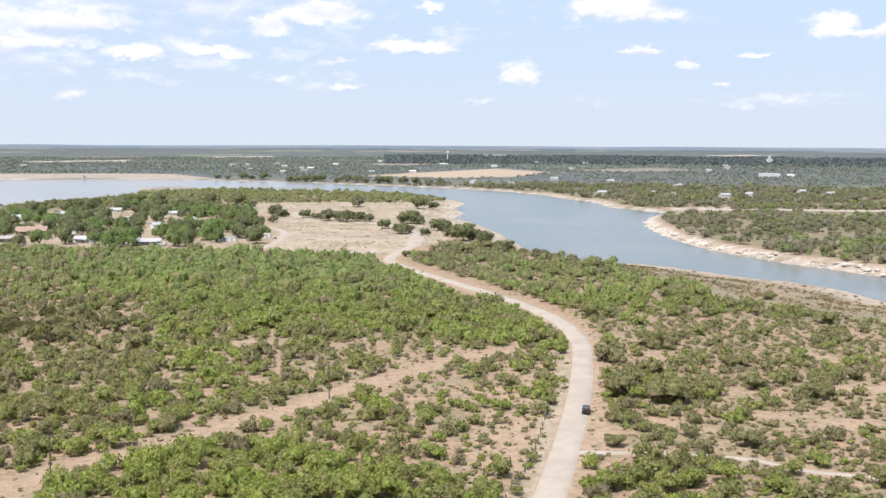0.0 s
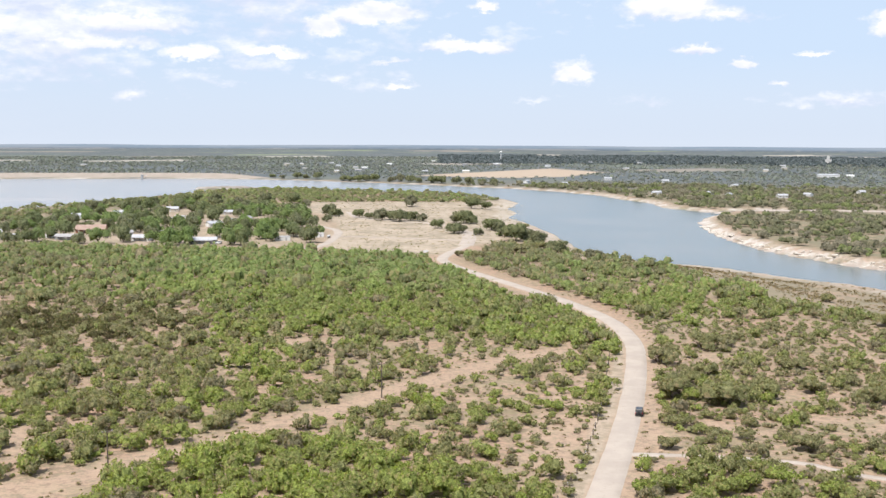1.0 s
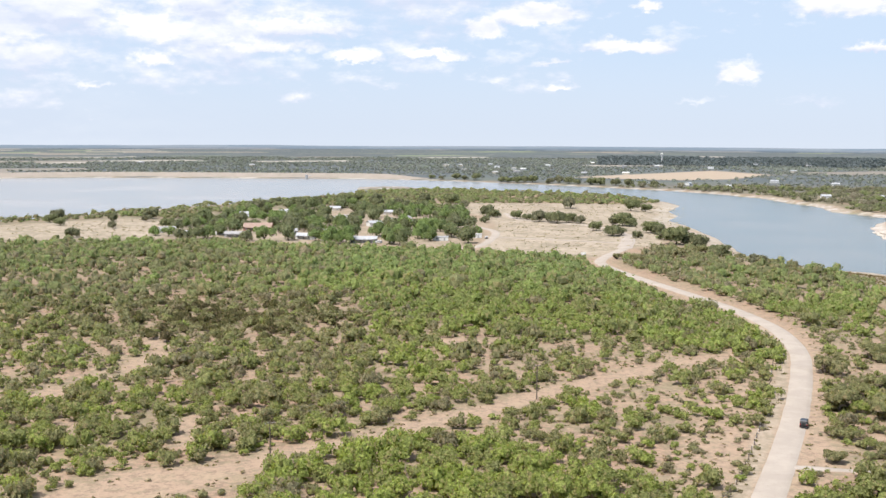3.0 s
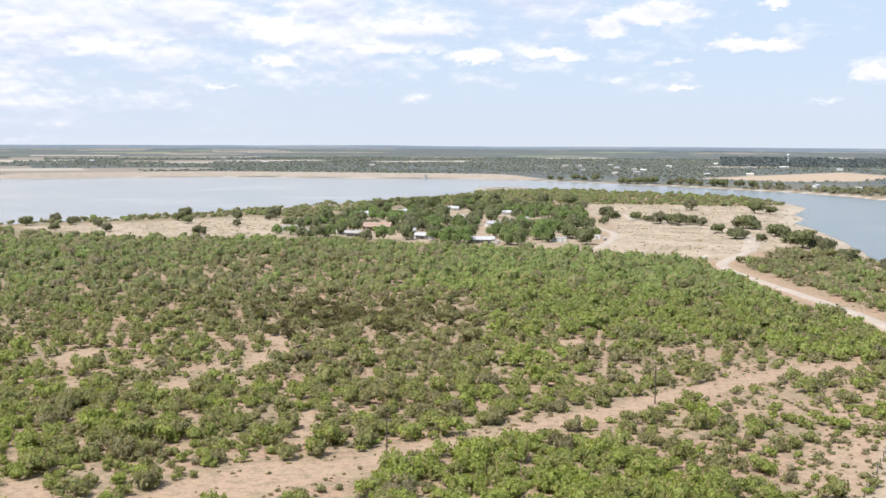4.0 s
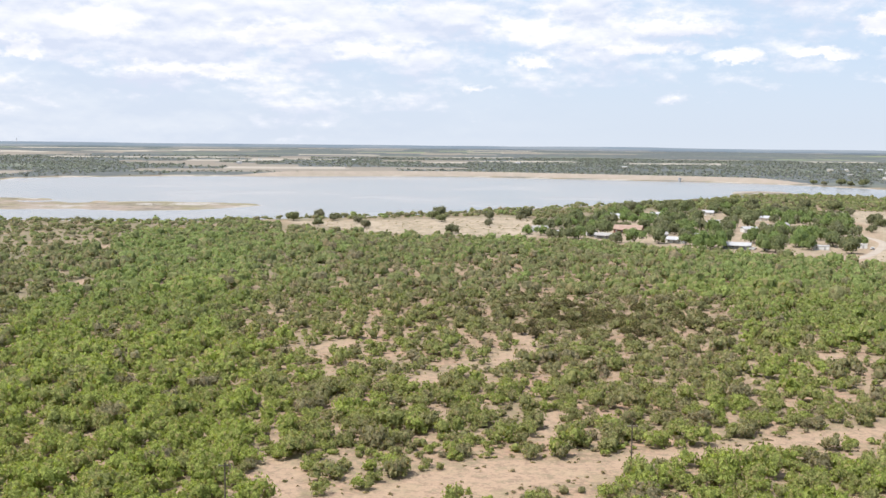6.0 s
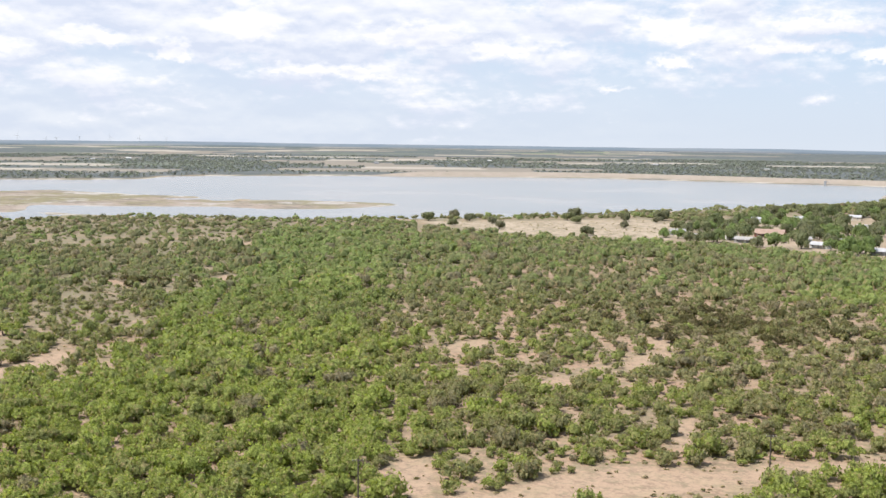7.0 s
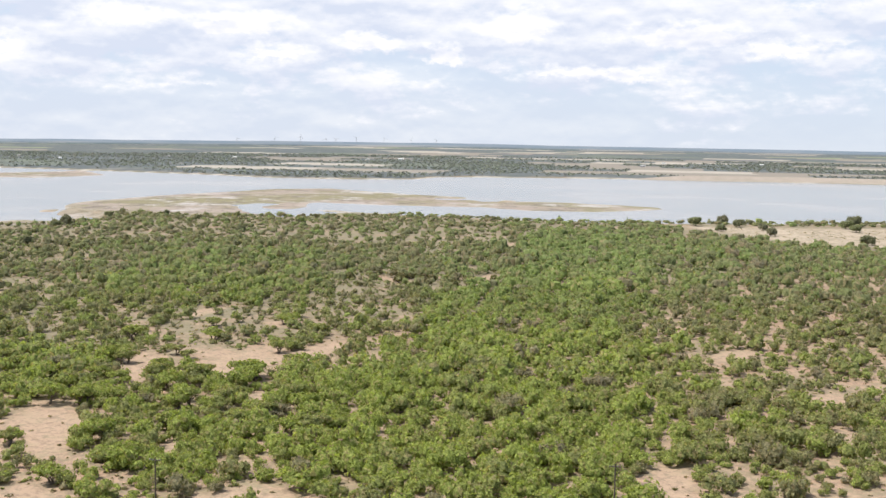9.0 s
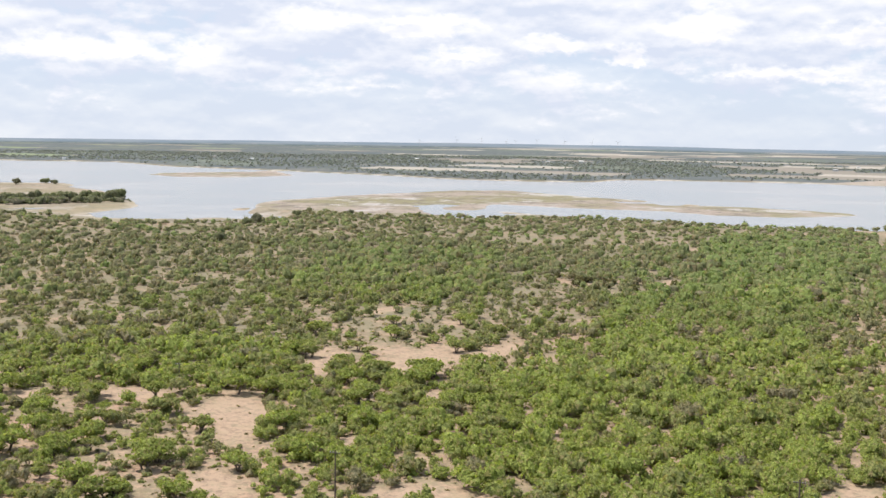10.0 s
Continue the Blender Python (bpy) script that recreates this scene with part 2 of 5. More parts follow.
def mat_water():
    m = Mat("lake_water")
    chop = m.noise(.7, 4, .65)
    swell = m.noise(.05, 3, .5, stretch=(1, .5, 1))
    m.bump(m.math("MULTIPLY_ADD", swell, .6, chop), .15, .25)
    silt = m.mix(m.ramp(m.noise(.006, 4), .4, .65), (.205, .222, .226), (.26, .262, .255))
    deep = m.mix(m.ramp(m.noise(.012, 5, .7), .4, .65), (.13, .152, .15), (.17, .183, .175))
    east = m.t.nodes.new("ShaderNodeSeparateXYZ")
    m.link(m.pos, east.inputs[0])
    return m.done(m.mix(m.ramp(east.outputs[0], -350, 120), silt, deep), .25, 0, .5)


def mat_leaf(name, dull, fresh, dry, far_haze=None, twigs=.6, thin_tint=(1.25, 1.3, .7)):
    """Foliage: the colour runs with the plant's own tint, and each spray of leaves differs a little."""
    m = Mat(name)
    tint = m.attr("tint")
    c = m.mix(m.ramp(tint, .05, 1.0), dull, fresh)
    # cooler colours take over with distance, haze painted into the leaves
    if far_haze:
        c = m.mix(m.attr("far_haze"), c, m.mix(m.ramp(tint, .05, 1.0), *far_haze))
    c = m.mix(m.ramp(tint, .13, .02), c, dry)
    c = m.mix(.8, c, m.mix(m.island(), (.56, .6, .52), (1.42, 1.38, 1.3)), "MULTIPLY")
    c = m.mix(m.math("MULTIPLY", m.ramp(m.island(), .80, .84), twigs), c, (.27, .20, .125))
    # shade in the gaps between leaves, painted into the colour as fine noise
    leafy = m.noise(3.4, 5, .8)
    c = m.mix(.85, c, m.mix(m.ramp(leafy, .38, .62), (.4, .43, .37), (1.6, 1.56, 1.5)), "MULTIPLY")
    m.bump(leafy, .8, .3)
    m.b.inputs["Transmission Weight"].default_value = 0
    thin = m.t.nodes.new("ShaderNodeBsdfTranslucent")
    m.put(thin.inputs["Color"], m.mix(1.0, c, thin_tint, "MULTIPLY"))
    both = m.t.nodes.new("ShaderNodeMixShader")
    both.inputs[0].default_value = .42
    m.done(c, .8, 0, .15)
    m.link(m.b.outputs[0], both.inputs[1]), m.link(thin.outputs[0], both.inputs[2])
    m.link(both.outputs[0], m.t.nodes["Material Output"].inputs["Surface"])
    return m.m


def mat_ridge():
    m = Mat("hazy_ridge_glow")
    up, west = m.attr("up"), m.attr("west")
    # woods, fields and hills in glowing colours with blue-grey haze painted in
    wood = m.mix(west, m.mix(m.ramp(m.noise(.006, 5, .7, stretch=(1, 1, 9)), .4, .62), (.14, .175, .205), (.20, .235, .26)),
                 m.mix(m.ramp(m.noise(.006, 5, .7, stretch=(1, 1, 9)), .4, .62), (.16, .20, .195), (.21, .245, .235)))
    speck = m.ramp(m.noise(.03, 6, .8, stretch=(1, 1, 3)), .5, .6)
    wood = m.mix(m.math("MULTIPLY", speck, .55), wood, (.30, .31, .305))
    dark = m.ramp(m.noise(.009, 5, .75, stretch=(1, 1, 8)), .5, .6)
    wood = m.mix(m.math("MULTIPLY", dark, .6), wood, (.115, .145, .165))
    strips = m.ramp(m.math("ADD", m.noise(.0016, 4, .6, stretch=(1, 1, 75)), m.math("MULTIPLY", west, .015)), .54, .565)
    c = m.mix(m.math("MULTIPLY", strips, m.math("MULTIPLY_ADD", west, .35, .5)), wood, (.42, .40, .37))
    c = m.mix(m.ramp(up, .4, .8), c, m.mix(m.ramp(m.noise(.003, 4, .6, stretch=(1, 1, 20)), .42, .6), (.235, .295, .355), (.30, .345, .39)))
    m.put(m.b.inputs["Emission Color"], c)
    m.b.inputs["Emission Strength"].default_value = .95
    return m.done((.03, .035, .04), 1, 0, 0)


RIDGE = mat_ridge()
GROUND, ROAD, WATER = mat_ground(), mat_road(), mat_water()
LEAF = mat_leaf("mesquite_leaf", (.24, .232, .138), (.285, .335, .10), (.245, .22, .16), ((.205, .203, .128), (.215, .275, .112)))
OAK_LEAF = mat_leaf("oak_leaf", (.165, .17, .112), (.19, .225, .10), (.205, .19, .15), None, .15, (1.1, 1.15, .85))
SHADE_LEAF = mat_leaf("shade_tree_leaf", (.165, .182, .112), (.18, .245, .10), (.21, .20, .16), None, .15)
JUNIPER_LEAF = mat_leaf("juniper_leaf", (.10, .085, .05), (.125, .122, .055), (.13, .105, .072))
# distance haze painted into the leaf colour: pale, greyed and bluish
HAZE_LEAF = mat_leaf("distant_leaf_haze", (.215, .232, .22), (.25, .28, .225), (.25, .248, .23), None, 0.0, (1, 1, 1))
# cloud shadow put into the leaf colour: dark slate blue
SHADOW_LEAF = mat_leaf("shadowed_leaf", (.125, .15, .17), (.14, .17, .18), (.15, .17, .185), None, 0.0, (1, 1, 1))
STRAW = mat_leaf("dry_grass_blade", (.31, .255, .17), (.265, .245, .145), (.35, .295, .22))
REED = mat_leaf("dry_reed", (.24, .18, .12), (.30, .25, .15), (.27, .22, .17))
LIMESTONE = mat_plain("pale_limestone", (.60, .55, .48), (.42, .37, .31), .6, .95, .1, bump=.5)
BARK = mat_plain("bark", (.11, .085, .065), (.18, .145, .115), 3, .95, .1, bump=.6)
POLE_WOOD = mat_plain("weathered_pole_wood", (.075, .06, .05), (.14, .115, .095), 2, .9, .2)
POST_WOOD = mat_plain("fence_post_wood", (.10, .075, .06), (.19, .15, .12), 4, .95, .1)
WHITE = mat_plain("white_metal_siding", (.74, .74, .72), (.62, .62, .60), .8, .55, .4)
CREAM = mat_plain("cream_siding", (.62, .56, .46), (.52, .47, .39), .8, .8)
GREY = mat_plain("grey_siding", (.40, .41, .41), (.32, .33, .34), .8, .75)
BRICK = mat_plain("red_brown_brick", (.33, .17, .12), (.25, .13, .095), 2, .9)
TIN = mat_plain("galvanised_roof", (.50, .51, .52), (.40, .40, .41), .5, .5, .5, .1)
SHINGLE = mat_plain("grey_shingle_roof", (.30, .295, .29), (.40, .385, .37), 1.2, .95)
RUST = mat_plain("rusty_roof", (.30, .20, .155), (.38, .29, .235), .6, .85)
GLASS = mat_plain("window_glass", (.05, .06, .07), (.08, .09, .10), .5, .12, .6)
PAINT_BLACK = mat_plain("black_car_paint", (.012, .012, .014), (.022, .022, .025), .5, .3, .6)
PAINT_WHITE = mat_plain("white_car_paint", (.75, .75, .75), (.68, .68, .68), .5, .3, .6)
RUBBER = mat_plain("tyre_rubber", (.02, .02, .02), (.035, .034, .033), 6, .9)
STEEL = mat_plain("painted_steel", (.62, .64, .66), (.52, .54, .56), .3, .5, .5)
CONCRETE = mat_plain("concrete", (.66, .64, .61), (.56, .545, .52), .6, .9)
DAM_FACE = mat_plain("dry_grass_embankment", (.34, .295, .25), (.29, .255, .21), .05, .95, .1)
RED_LIGHT = mat_plain("red_lamp_glass", (.45, .02, .02), (.35, .02, .02), 3, .3)

# ---- plan: lake, land heights, zones ----
RNG = np.random.default_rng(7)
LATTICE = RNG.random((256, 256))


def vnoise(x, y, size, seed=0):
    """Smooth noise in 0..1 on the plan, with waves of that many metres."""
    x, y = np.asarray(x) / size + seed * 17.3, np.asarray(y) / size + seed * 9.1
    ix, iy = np.floor(x).astype(int), np.floor(y).astype(int)
    fx, fy = x - ix, y - iy
    fx, fy = fx * fx * (3 - 2 * fx), fy * fy * (3 - 2 * fy)
    g = lambda a, b: LATTICE[(ix + a) & 255, (iy + b) & 255]
    return (g(0, 0) * (1 - fx) + g(1, 0) * fx) * (1 - fy) + (g(0, 1) * (1 - fx) + g(1, 1) * fx) * fy


def fnoise(x, y, size, seed=0):
    return (vnoise(x, y, size, seed) + .5 * vnoise(x, y, size / 2.1, seed + 3) + .25 * vnoise(x, y, size / 4.3, seed + 6)) / 1.75


def smooth(v, lo, hi):
    k = np.clip((v - lo) / (hi - lo), 0, 1)
    return k * k * (3 - 2 * k)


def line_distance(x, y, pts):
    best = np.full(np.shape(x), 1e9)
    for (ax, ay), (bx, by) in zip(pts[:-1], pts[1:]):
        dx, dy = bx - ax, by - ay
        k = np.clip(((x - ax) * dx + (y - ay) * dy) / (dx * dx + dy * dy), 0, 1)
        best = np.minimum(best, (x - ax - k * dx) ** 2 + (y - ay - k * dy) ** 2)
    return np.sqrt(best)


def inside(x, y, poly):
    odd = np.zeros(np.shape(x), bool)
    for (ax, ay), (bx, by) in zip(poly, poly[1:] + poly[:1]):
        if ay != by:
            odd ^= ((ay > y) != (by > y)) & (x < (bx - ax) * (y - ay) / (by - ay) + ax)
    return odd


def signed(x, y, poly):
    """Distance to the outline, positive inside it."""
    d = line_distance(x, y, poly + poly[:1])
    return np.where(inside(x, y, poly), d, -d)


def curve(pts, step=3.0):
    """A smooth line through plan points (Catmull-Rom)."""
    p = [np.array(q, float) for q in pts]
    p = [2 * p[0] - p[1], *p, 2 * p[-1] - p[-2]]
    out = []
    for a, b, c, d in zip(p, p[1:], p[2:], p[3:]):
        n = max(2, int(np.linalg.norm(c - b) / step))
        for k in np.arange(n) / n:
            out.append(.5 * (2 * b + (c - a) * k + (2 * a - 5 * b + 4 * c - d) * k * k + (3 * b - a - 3 * c + d) * k ** 3))
    out.append(p[-2])
    return [(float(q[0]), float(q[1])) for q in out]


LAKE_Z = -6.0
NEAR_SHORE = [(300, 420), (204, 501), (199, 537), (181, 568), (159, 594), (137, 635), (107, 653), (74, 667), (56, 715), (46, 836), (28, 930),
              (12, 999), (20, 1056), (11, 1120), (25, 1213), (4, 1300), (-60, 1380), (-135, 1415), (-213, 1450), (-285, 1480), (-367, 1571),
              (-428, 1532), (-385, 1376), (-402, 1240), (-440, 1150), (-478, 1070), (-500, 980), (-535, 885), (-587, 785), (-640, 705), (-700, 655),
              (-775, 625), (-840, 600), (-925, 590)]
MUD_SHORE = [(-985, 630), (-909, 668), (-850, 735), (-785, 748), (-738, 800), (-716, 950), (-790, 915), (-860, 885), (-928, 848), (-998, 850), (-1122, 818), (-1230, 804), (-1247, 727), (-1187, 552), (-1113, 424),
             (-1000, 330), (-925, 290), (-945, 215), (-984, 218), (-1063, 279), (-1216, 300), (-1367, 304), (-1525, 295), (-1560, 200), (-1560, -300)]
FAR_SHORE = [(-2650, -300), (-2520, 342), (-2410, 560), (-2133, 604), (-1894, 744), (-1662, 857), (-1531, 891), (-1436, 991), (-1405, 1085), (-1462, 1179),
             (-1370, 1340), (-1314, 1400), (-1150, 1575), (-971, 1713), (-687, 1765), (-460, 1805), (-287, 1740), (-180, 1680), (-69, 1605), (28, 1526),
             (86, 1456), (125, 1391), (145, 1307), (173, 1224), (175, 1148), (207, 1100), (290, 1130), (230, 1090), (182, 995), (172, 921), (168, 857),
             (171, 797), (177, 738), (194, 687), (207, 648), (229, 617), (240, 592), (360, 480)]
SHOAL = [(-1824, 440), (-1860, 560), (-1900, 735), (-1700, 700), (-1642, 553), (-1692, 479)]
LAKE = NEAR_SHORE + MUD_SHORE + FAR_SHORE

ROAD_LINE = curve([(10, 150), (15, 180), (21.5, 210), (29, 247), (37, 291), (43.5, 336), (46.5, 370), (44, 408), (35, 443), (23, 475), (9, 507),
                   (-8, 545), (-24, 585), (-30, 612), (-27, 645), (-19, 690)])
PATCH_LINE = [(-19, 690), (-18, 740), (-19, 792)]
NORTH_LINE = curve([(-19, 792), (-30, 830), (-45, 866), (-86, 902), (-117, 931), (-137, 1007)], 6)
MEADOW_LINE = curve([(-18, 727), (-63, 740), (-110, 752)], 6)
VILLAGE_LINE = curve([(-125, 655), (-112, 672), (-109, 722), (-117, 800), (-150, 860)], 6)
VILLAGE_STREET = curve([(-112, 672), (-160, 690), (-225, 716), (-290, 735), (-350, 735)], 6)
VILLAGE_LANE = curve([(-190, 702), (-205, 780), (-214, 850), (-235, 955)], 6)
SIDE_LINE = curve([(30, 237.5), (47, 237), (59, 235), (68, 232), (76, 225), (92, 220), (120, 214)])
TRACK_LINE = curve([(-150, 120), (-97, 194), (-84, 214), (-71, 231), (-57, 250), (-41, 272), (-26, 296), (-10, 318), (6, 340), (22, 352)])
FENCE_LINE = [(10, 195), (13, 208), (17.5, 224), (22, 247), (27, 276), (31, 305), (36, 344), (38, 366), (35, 392)]
# bare clearings: x, y, half length, half width, turn in degrees
CLEARINGS = [(-293, 160, 27, 11, 126), (-292, 186, 24, 6, 120), (-246, 138, 14, 4, -35), (-299, 130, 26, 5, -31), (-254, 88, 28, 7, -18), (-205, 66, 11, 7, -17),
             (-296, 44, 10, 9, 84), (-289, 68, 15, 7, 50), (-219, 104, 6, 4, 32), (-200, 108, 8, 5, 112), (-182, 99, 9, 5, 55), (-382, 192, 18, 5, 120),
             (-342, 203, 8, 4, 0), (-511, 478, 19, 9, 117), (-391, 346, 26, 5, -46), (-414, 310, 12, 7, 31), (-310, 158, 12, 6, 35)]
CLEARINGS += [(-210, 292, 13, 6, 100), (-159, 262, 10, 5, 96), (-152, 309, 20, 7, 97), (-67, 363, 7, 4, 68), (-136, 235, 8, 3, -42), (-137, 172, 15, 4.2, 131),
              (-108, 236, 15, 3, -68), (-108, 188, 14, 7, 56), (-194, 224, 4, 3, 37), (-162, 336, 12, 4, -51), (-66, 356, 11, 4, -61), (-154, 480, 8, 3, -42), (-103, 242, 15, 3, 82)]
CLEARINGS += [(38, 252, 12, 3, -88), (68, 344, 12, 3, -56), (120, 344, 12, 3.5, -63), (57, 261, 11, 3, -37), (88, 296, 8, 3.5, -30), (98, 262, 10, 5, 20), (118, 300, 12, 5, 0), (80, 270, 8, 4, 0),
              (-258, 90, 14, 6, 60), (-98, 203, 16, 8, 45)]
MEADOW = [(-104, 655), (-116, 760), (-122, 850), (-150, 960), (-215, 1085), (-225, 1135), (-120, 1165), (-30, 1160), (5, 1240), (40, 1215), (30, 1050), (28, 960), (10, 900), (2, 800), (4, 720), (-20, 690), (-33, 636)]
HAYFIELD = [(-330, 690), (-345, 760), (-398, 850), (-440, 860), (-500, 760), (-560, 705), (-470, 660), (-400, 664)]
VILLAGE = [(-118, 668), (-200, 670), (-300, 690), (-345, 700), (-365, 780), (-365, 1000), (-300, 1060), (-200, 1000), (-150, 930), (-125, 850)]
SAND = [(-150, 1925), (115, 2380), (215, 2150), (120, 1920), (20, 1850)]


def clearing(x, y, grow=1.0):
    k = np.zeros(np.shape(x))
    for cx, cy, a, b, turn in CLEARINGS:
        c, s = math.cos(radians(turn)), math.sin(radians(turn))
        u, v = (x - cx) * c + (y - cy) * s, (y - cy) * c - (x - cx) * s
        d = np.sqrt((u / (a * grow)) ** 2 + (v / (b * grow)) ** 2) + .5 * (fnoise(x, y, 9, 4) - .5)
        k = np.maximum(k, 1 - smooth(d, .75, 1.1))
    return k


def low_mud(x, y):
    """How far the land is flat wet mud, barely above the lake."""
    k = 1 - smooth(np.hypot((x + 1080) / 1.15, y - 610), 215, 300)
    k = np.maximum(k, 1 - smooth(np.hypot(x + 390, y - 1500), 90, 150))
    k = np.maximum(k, 1 - smooth(np.hypot((x + 790) / .8, y - 860), 120, 165))
    k = np.maximum(k, 1 - smooth(np.hypot((x + 1770) / .8, y - 590), 150, 190))
    k = np.maximum(k, (1 - smooth(np.hypot(x + 1250, y - 230), 260, 330)) * .45)
    return np.maximum(k, (1 - smooth(np.hypot(x + 930, y - 270), 70, 130)) * .7)


FARLAND = FAR_SHORE + [(900, 250), (5300, 250), (5300, 5300), (-5300, 5300), (-5300, -300)]


def beyond(x, y):
    """1 on the far side of the lake."""
    return smooth(signed(x, y, FARLAND), -12, -8)


def land(x, y):
    """Height of the ground, and the distance into the lake."""
    r = np.hypot(x, y)
    sd = signed(x, y, LAKE)
    sd = np.where(sd > 0, np.minimum(sd, -signed(x, y, SHOAL)), sd) + 9 * (fnoise(x, y, 40, 1) - .5) + 5 * (fnoise(x, y, 9, 2) - .5) * (1 - smooth(r, 700, 1100))
    far = smooth(r, 1900, 4900)
    base = -2.5 * np.clip((r - 620) / 400, 0, 1) + 2.5 * far * (fnoise(x, y, 700, 5) - .5) + (2.5 + 6 * (fnoise(x, y, 900, 25) - .5)) * np.clip((r - 2300) / 2640, 0, 1) ** 1.25
    low = low_mud(x, y) * (beyond(x, y) < .5)
    base = base - 3.0 * low - 1.3 * beyond(x, y)
    base = np.where(low > .4, np.minimum(base, -5.66) + 1.5 * (fnoise(x, y, 95, 33) - .5), base)
    w = 46 - (37 - 34 * smooth(r, 1250, 1800)) * beyond(x, y) + 44 * smooth(x, 60, 130) * (1 - beyond(x, y))
    up = smooth(-sd, -2, w)
    z = (LAKE_Z - .05) + (base - LAKE_Z + .05) * up
    z = np.where(sd > 0, LAKE_Z - .05 - np.minimum(sd * .05, 3), z)
    return z, sd


def land_z(x, y):
    return float(land(np.array([float(x)]), np.array([float(y)]))[0][0])


def mesh_object(name, verts, faces, material, attrs=None, smooth_shade=False):
    """One mesh object from arrays; faces all have the same number of corners."""
    verts, faces = np.asarray(verts, np.float32), np.asarray(faces, np.int32)
    me = bpy.data.meshes.new(name)
    n, k = faces.shape
    me.vertices.add(len(verts)), me.loops.add(n * k), me.polygons.add(n)
    me.vertices.foreach_set("co", verts.ravel())
    me.loops.foreach_set("vertex_index", faces.ravel())
    me.polygons.foreach_set("loop_start", np.arange(0, n * k, k, dtype=np.int32))
    if smooth_shade:
        me.polygons.foreach_set("use_smooth", np.ones(n, bool))
    for key, v in (attrs or {}).items():
        me.attributes.new(key, "FLOAT", "POINT").data.foreach_set("value", np.asarray(v, np.float32))
    me.update(calc_edges=True)
    me.materials.append(material)
    return new(name, me)


def parcels(x, y, r):
    """Farm fields on the plain beyond the lake: where they lie and a tone for each, on a skewed grid of plots."""
    turn = radians(38)
    u, v = x * math.cos(turn) + y * math.sin(turn) + 90 * (vnoise(x, y, 900, 3) - .5), y * math.cos(turn) - x * math.sin(turn)
    row = np.floor(v / 150)
    col = np.floor(u / 260 + .37 * row)
    a = LATTICE[(col.astype(int) * 7 + 31) & 255, (row.astype(int) * 13 + 5) & 255]
    b = LATTICE[(col.astype(int) * 3 + 77) & 255, (row.astype(int) * 5 + 150) & 255]
    heading_of = np.degrees(np.arctan2(-x, y))
    share = .05 + .27 * smooth(heading_of, 22, 32) * (1 - smooth(heading_of, 56, 66)) + .08 * smooth(heading_of, 66, 74)
    return (a < share) * smooth(r, 1900, 2000), b


def build_ground():
    fine = np.arange(-27, 88.01, .3)
    az = np.radians(np.concatenate([fine, np.arange(94, 330, 6)]))
    rad = np.concatenate([[.01, 60, 110], 150 * 1.0155 ** np.arange(229)])
    rad[-1] = 4965
    rad = rad[rad < 4970]
    a, r = np.meshgrid(az, rad)
    x, y = (-np.sin(a) * r).ravel(), (np.cos(a) * r).ravel()
    z, sd = land(x, y)
    nr, na = len(rad), len(az)
    i, j = np.meshgrid(np.arange(nr - 1), np.arange(na), indexing="ij")
    jn = (j + 1) % na
    faces = np.stack([i * na + j, (i + 1) * na + j, (i + 1) * na + jn, i * na + jn], -1).reshape(-1, 4)[:, ::-1]
    x[:na], y[:na] = 0, 0
    rr = np.hypot(x, y)
    road = line_distance(x, y, ROAD_LINE)
    track = line_distance(x, y, TRACK_LINE)
    ragged = 2.4 * (fnoise(x, y, 6, 8) - .5)
    bare = np.maximum(clearing(x, y), 1 - smooth(track + ragged * 1.8, 3.4, 6.2))
    bare = np.maximum(bare, 1 - smooth(road + ragged, 5.5, 8.5))
    strip = smooth(x, 0, 8) * (rr < 420) * (road < 22) * (x < np.interp(y, [200, 250, 290, 336, 370], [20, 29, 37, 43, 46])) * .9
    bare = np.maximum(bare, strip * smooth(fnoise(x, y, 10, 9), .25, .45))
    bare = np.maximum(bare, 1 - smooth(line_distance(x, y, SIDE_LINE) + ragged * .6, 1.2, 2.6))
    for ln in (VILLAGE_LINE, VILLAGE_STREET, VILLAGE_LANE):
        bare = np.maximum(bare, 1 - smooth(line_distance(x, y, ln) + ragged, 4, 9))
    meadow = np.maximum(smooth(signed(x, y, MEADOW), -6, 4), smooth(signed(x, y, HAYFIELD), -6, 4))
    meadow = np.maximum(meadow, .6 * smooth(signed(x, y, VILLAGE), -10, 10))
    side = (x < np.interp(y, [200, 250, 290, 336, 370, 408], [19, 29.5, 37, 43.5, 46.5, 44])) * (rr < 430)
    meadow = np.maximum(meadow, .75 * side * smooth(road, 3, 3.8) * (1 - smooth(road + ragged, 6.5, 8.5)))
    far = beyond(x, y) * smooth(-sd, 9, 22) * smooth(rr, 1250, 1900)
    reach = (7 + 9 * fnoise(x, y, 30, 3)) * (1 - .55 * beyond(x, y))
    shore = smooth(-sd, -3, 1) * (1 - smooth(-sd, reach, reach * 1.7 + 2))
    mud = low_mud(x, y) * (beyond(x, y) < .5)
    meadow = np.maximum(meadow, (.38 - .26 * smooth(x, 40, 90)) * smooth(-sd, 2, 10) * (1 - smooth(-sd, 34 + 60 * smooth(x, 60, 130), 60 + 58 * smooth(x, 60, 130))) * (1 - beyond(x, y)))
    mud = np.maximum(np.maximum(mud, sd > 0), smooth(signed(x, y, SHOAL), -45, -15))
    shore = shore * (1 - .3 * np.clip(low_mud(x, y), 0, 1)) * (.45 + .55 * beyond(x, y))
    sand = smooth(signed(x, y, SAND), -15, 15)
    field, parcel = parcels(x, y, rr)
    weedy = .8 * smooth(-x, 270, 380) * (1 - clearing(x, y))
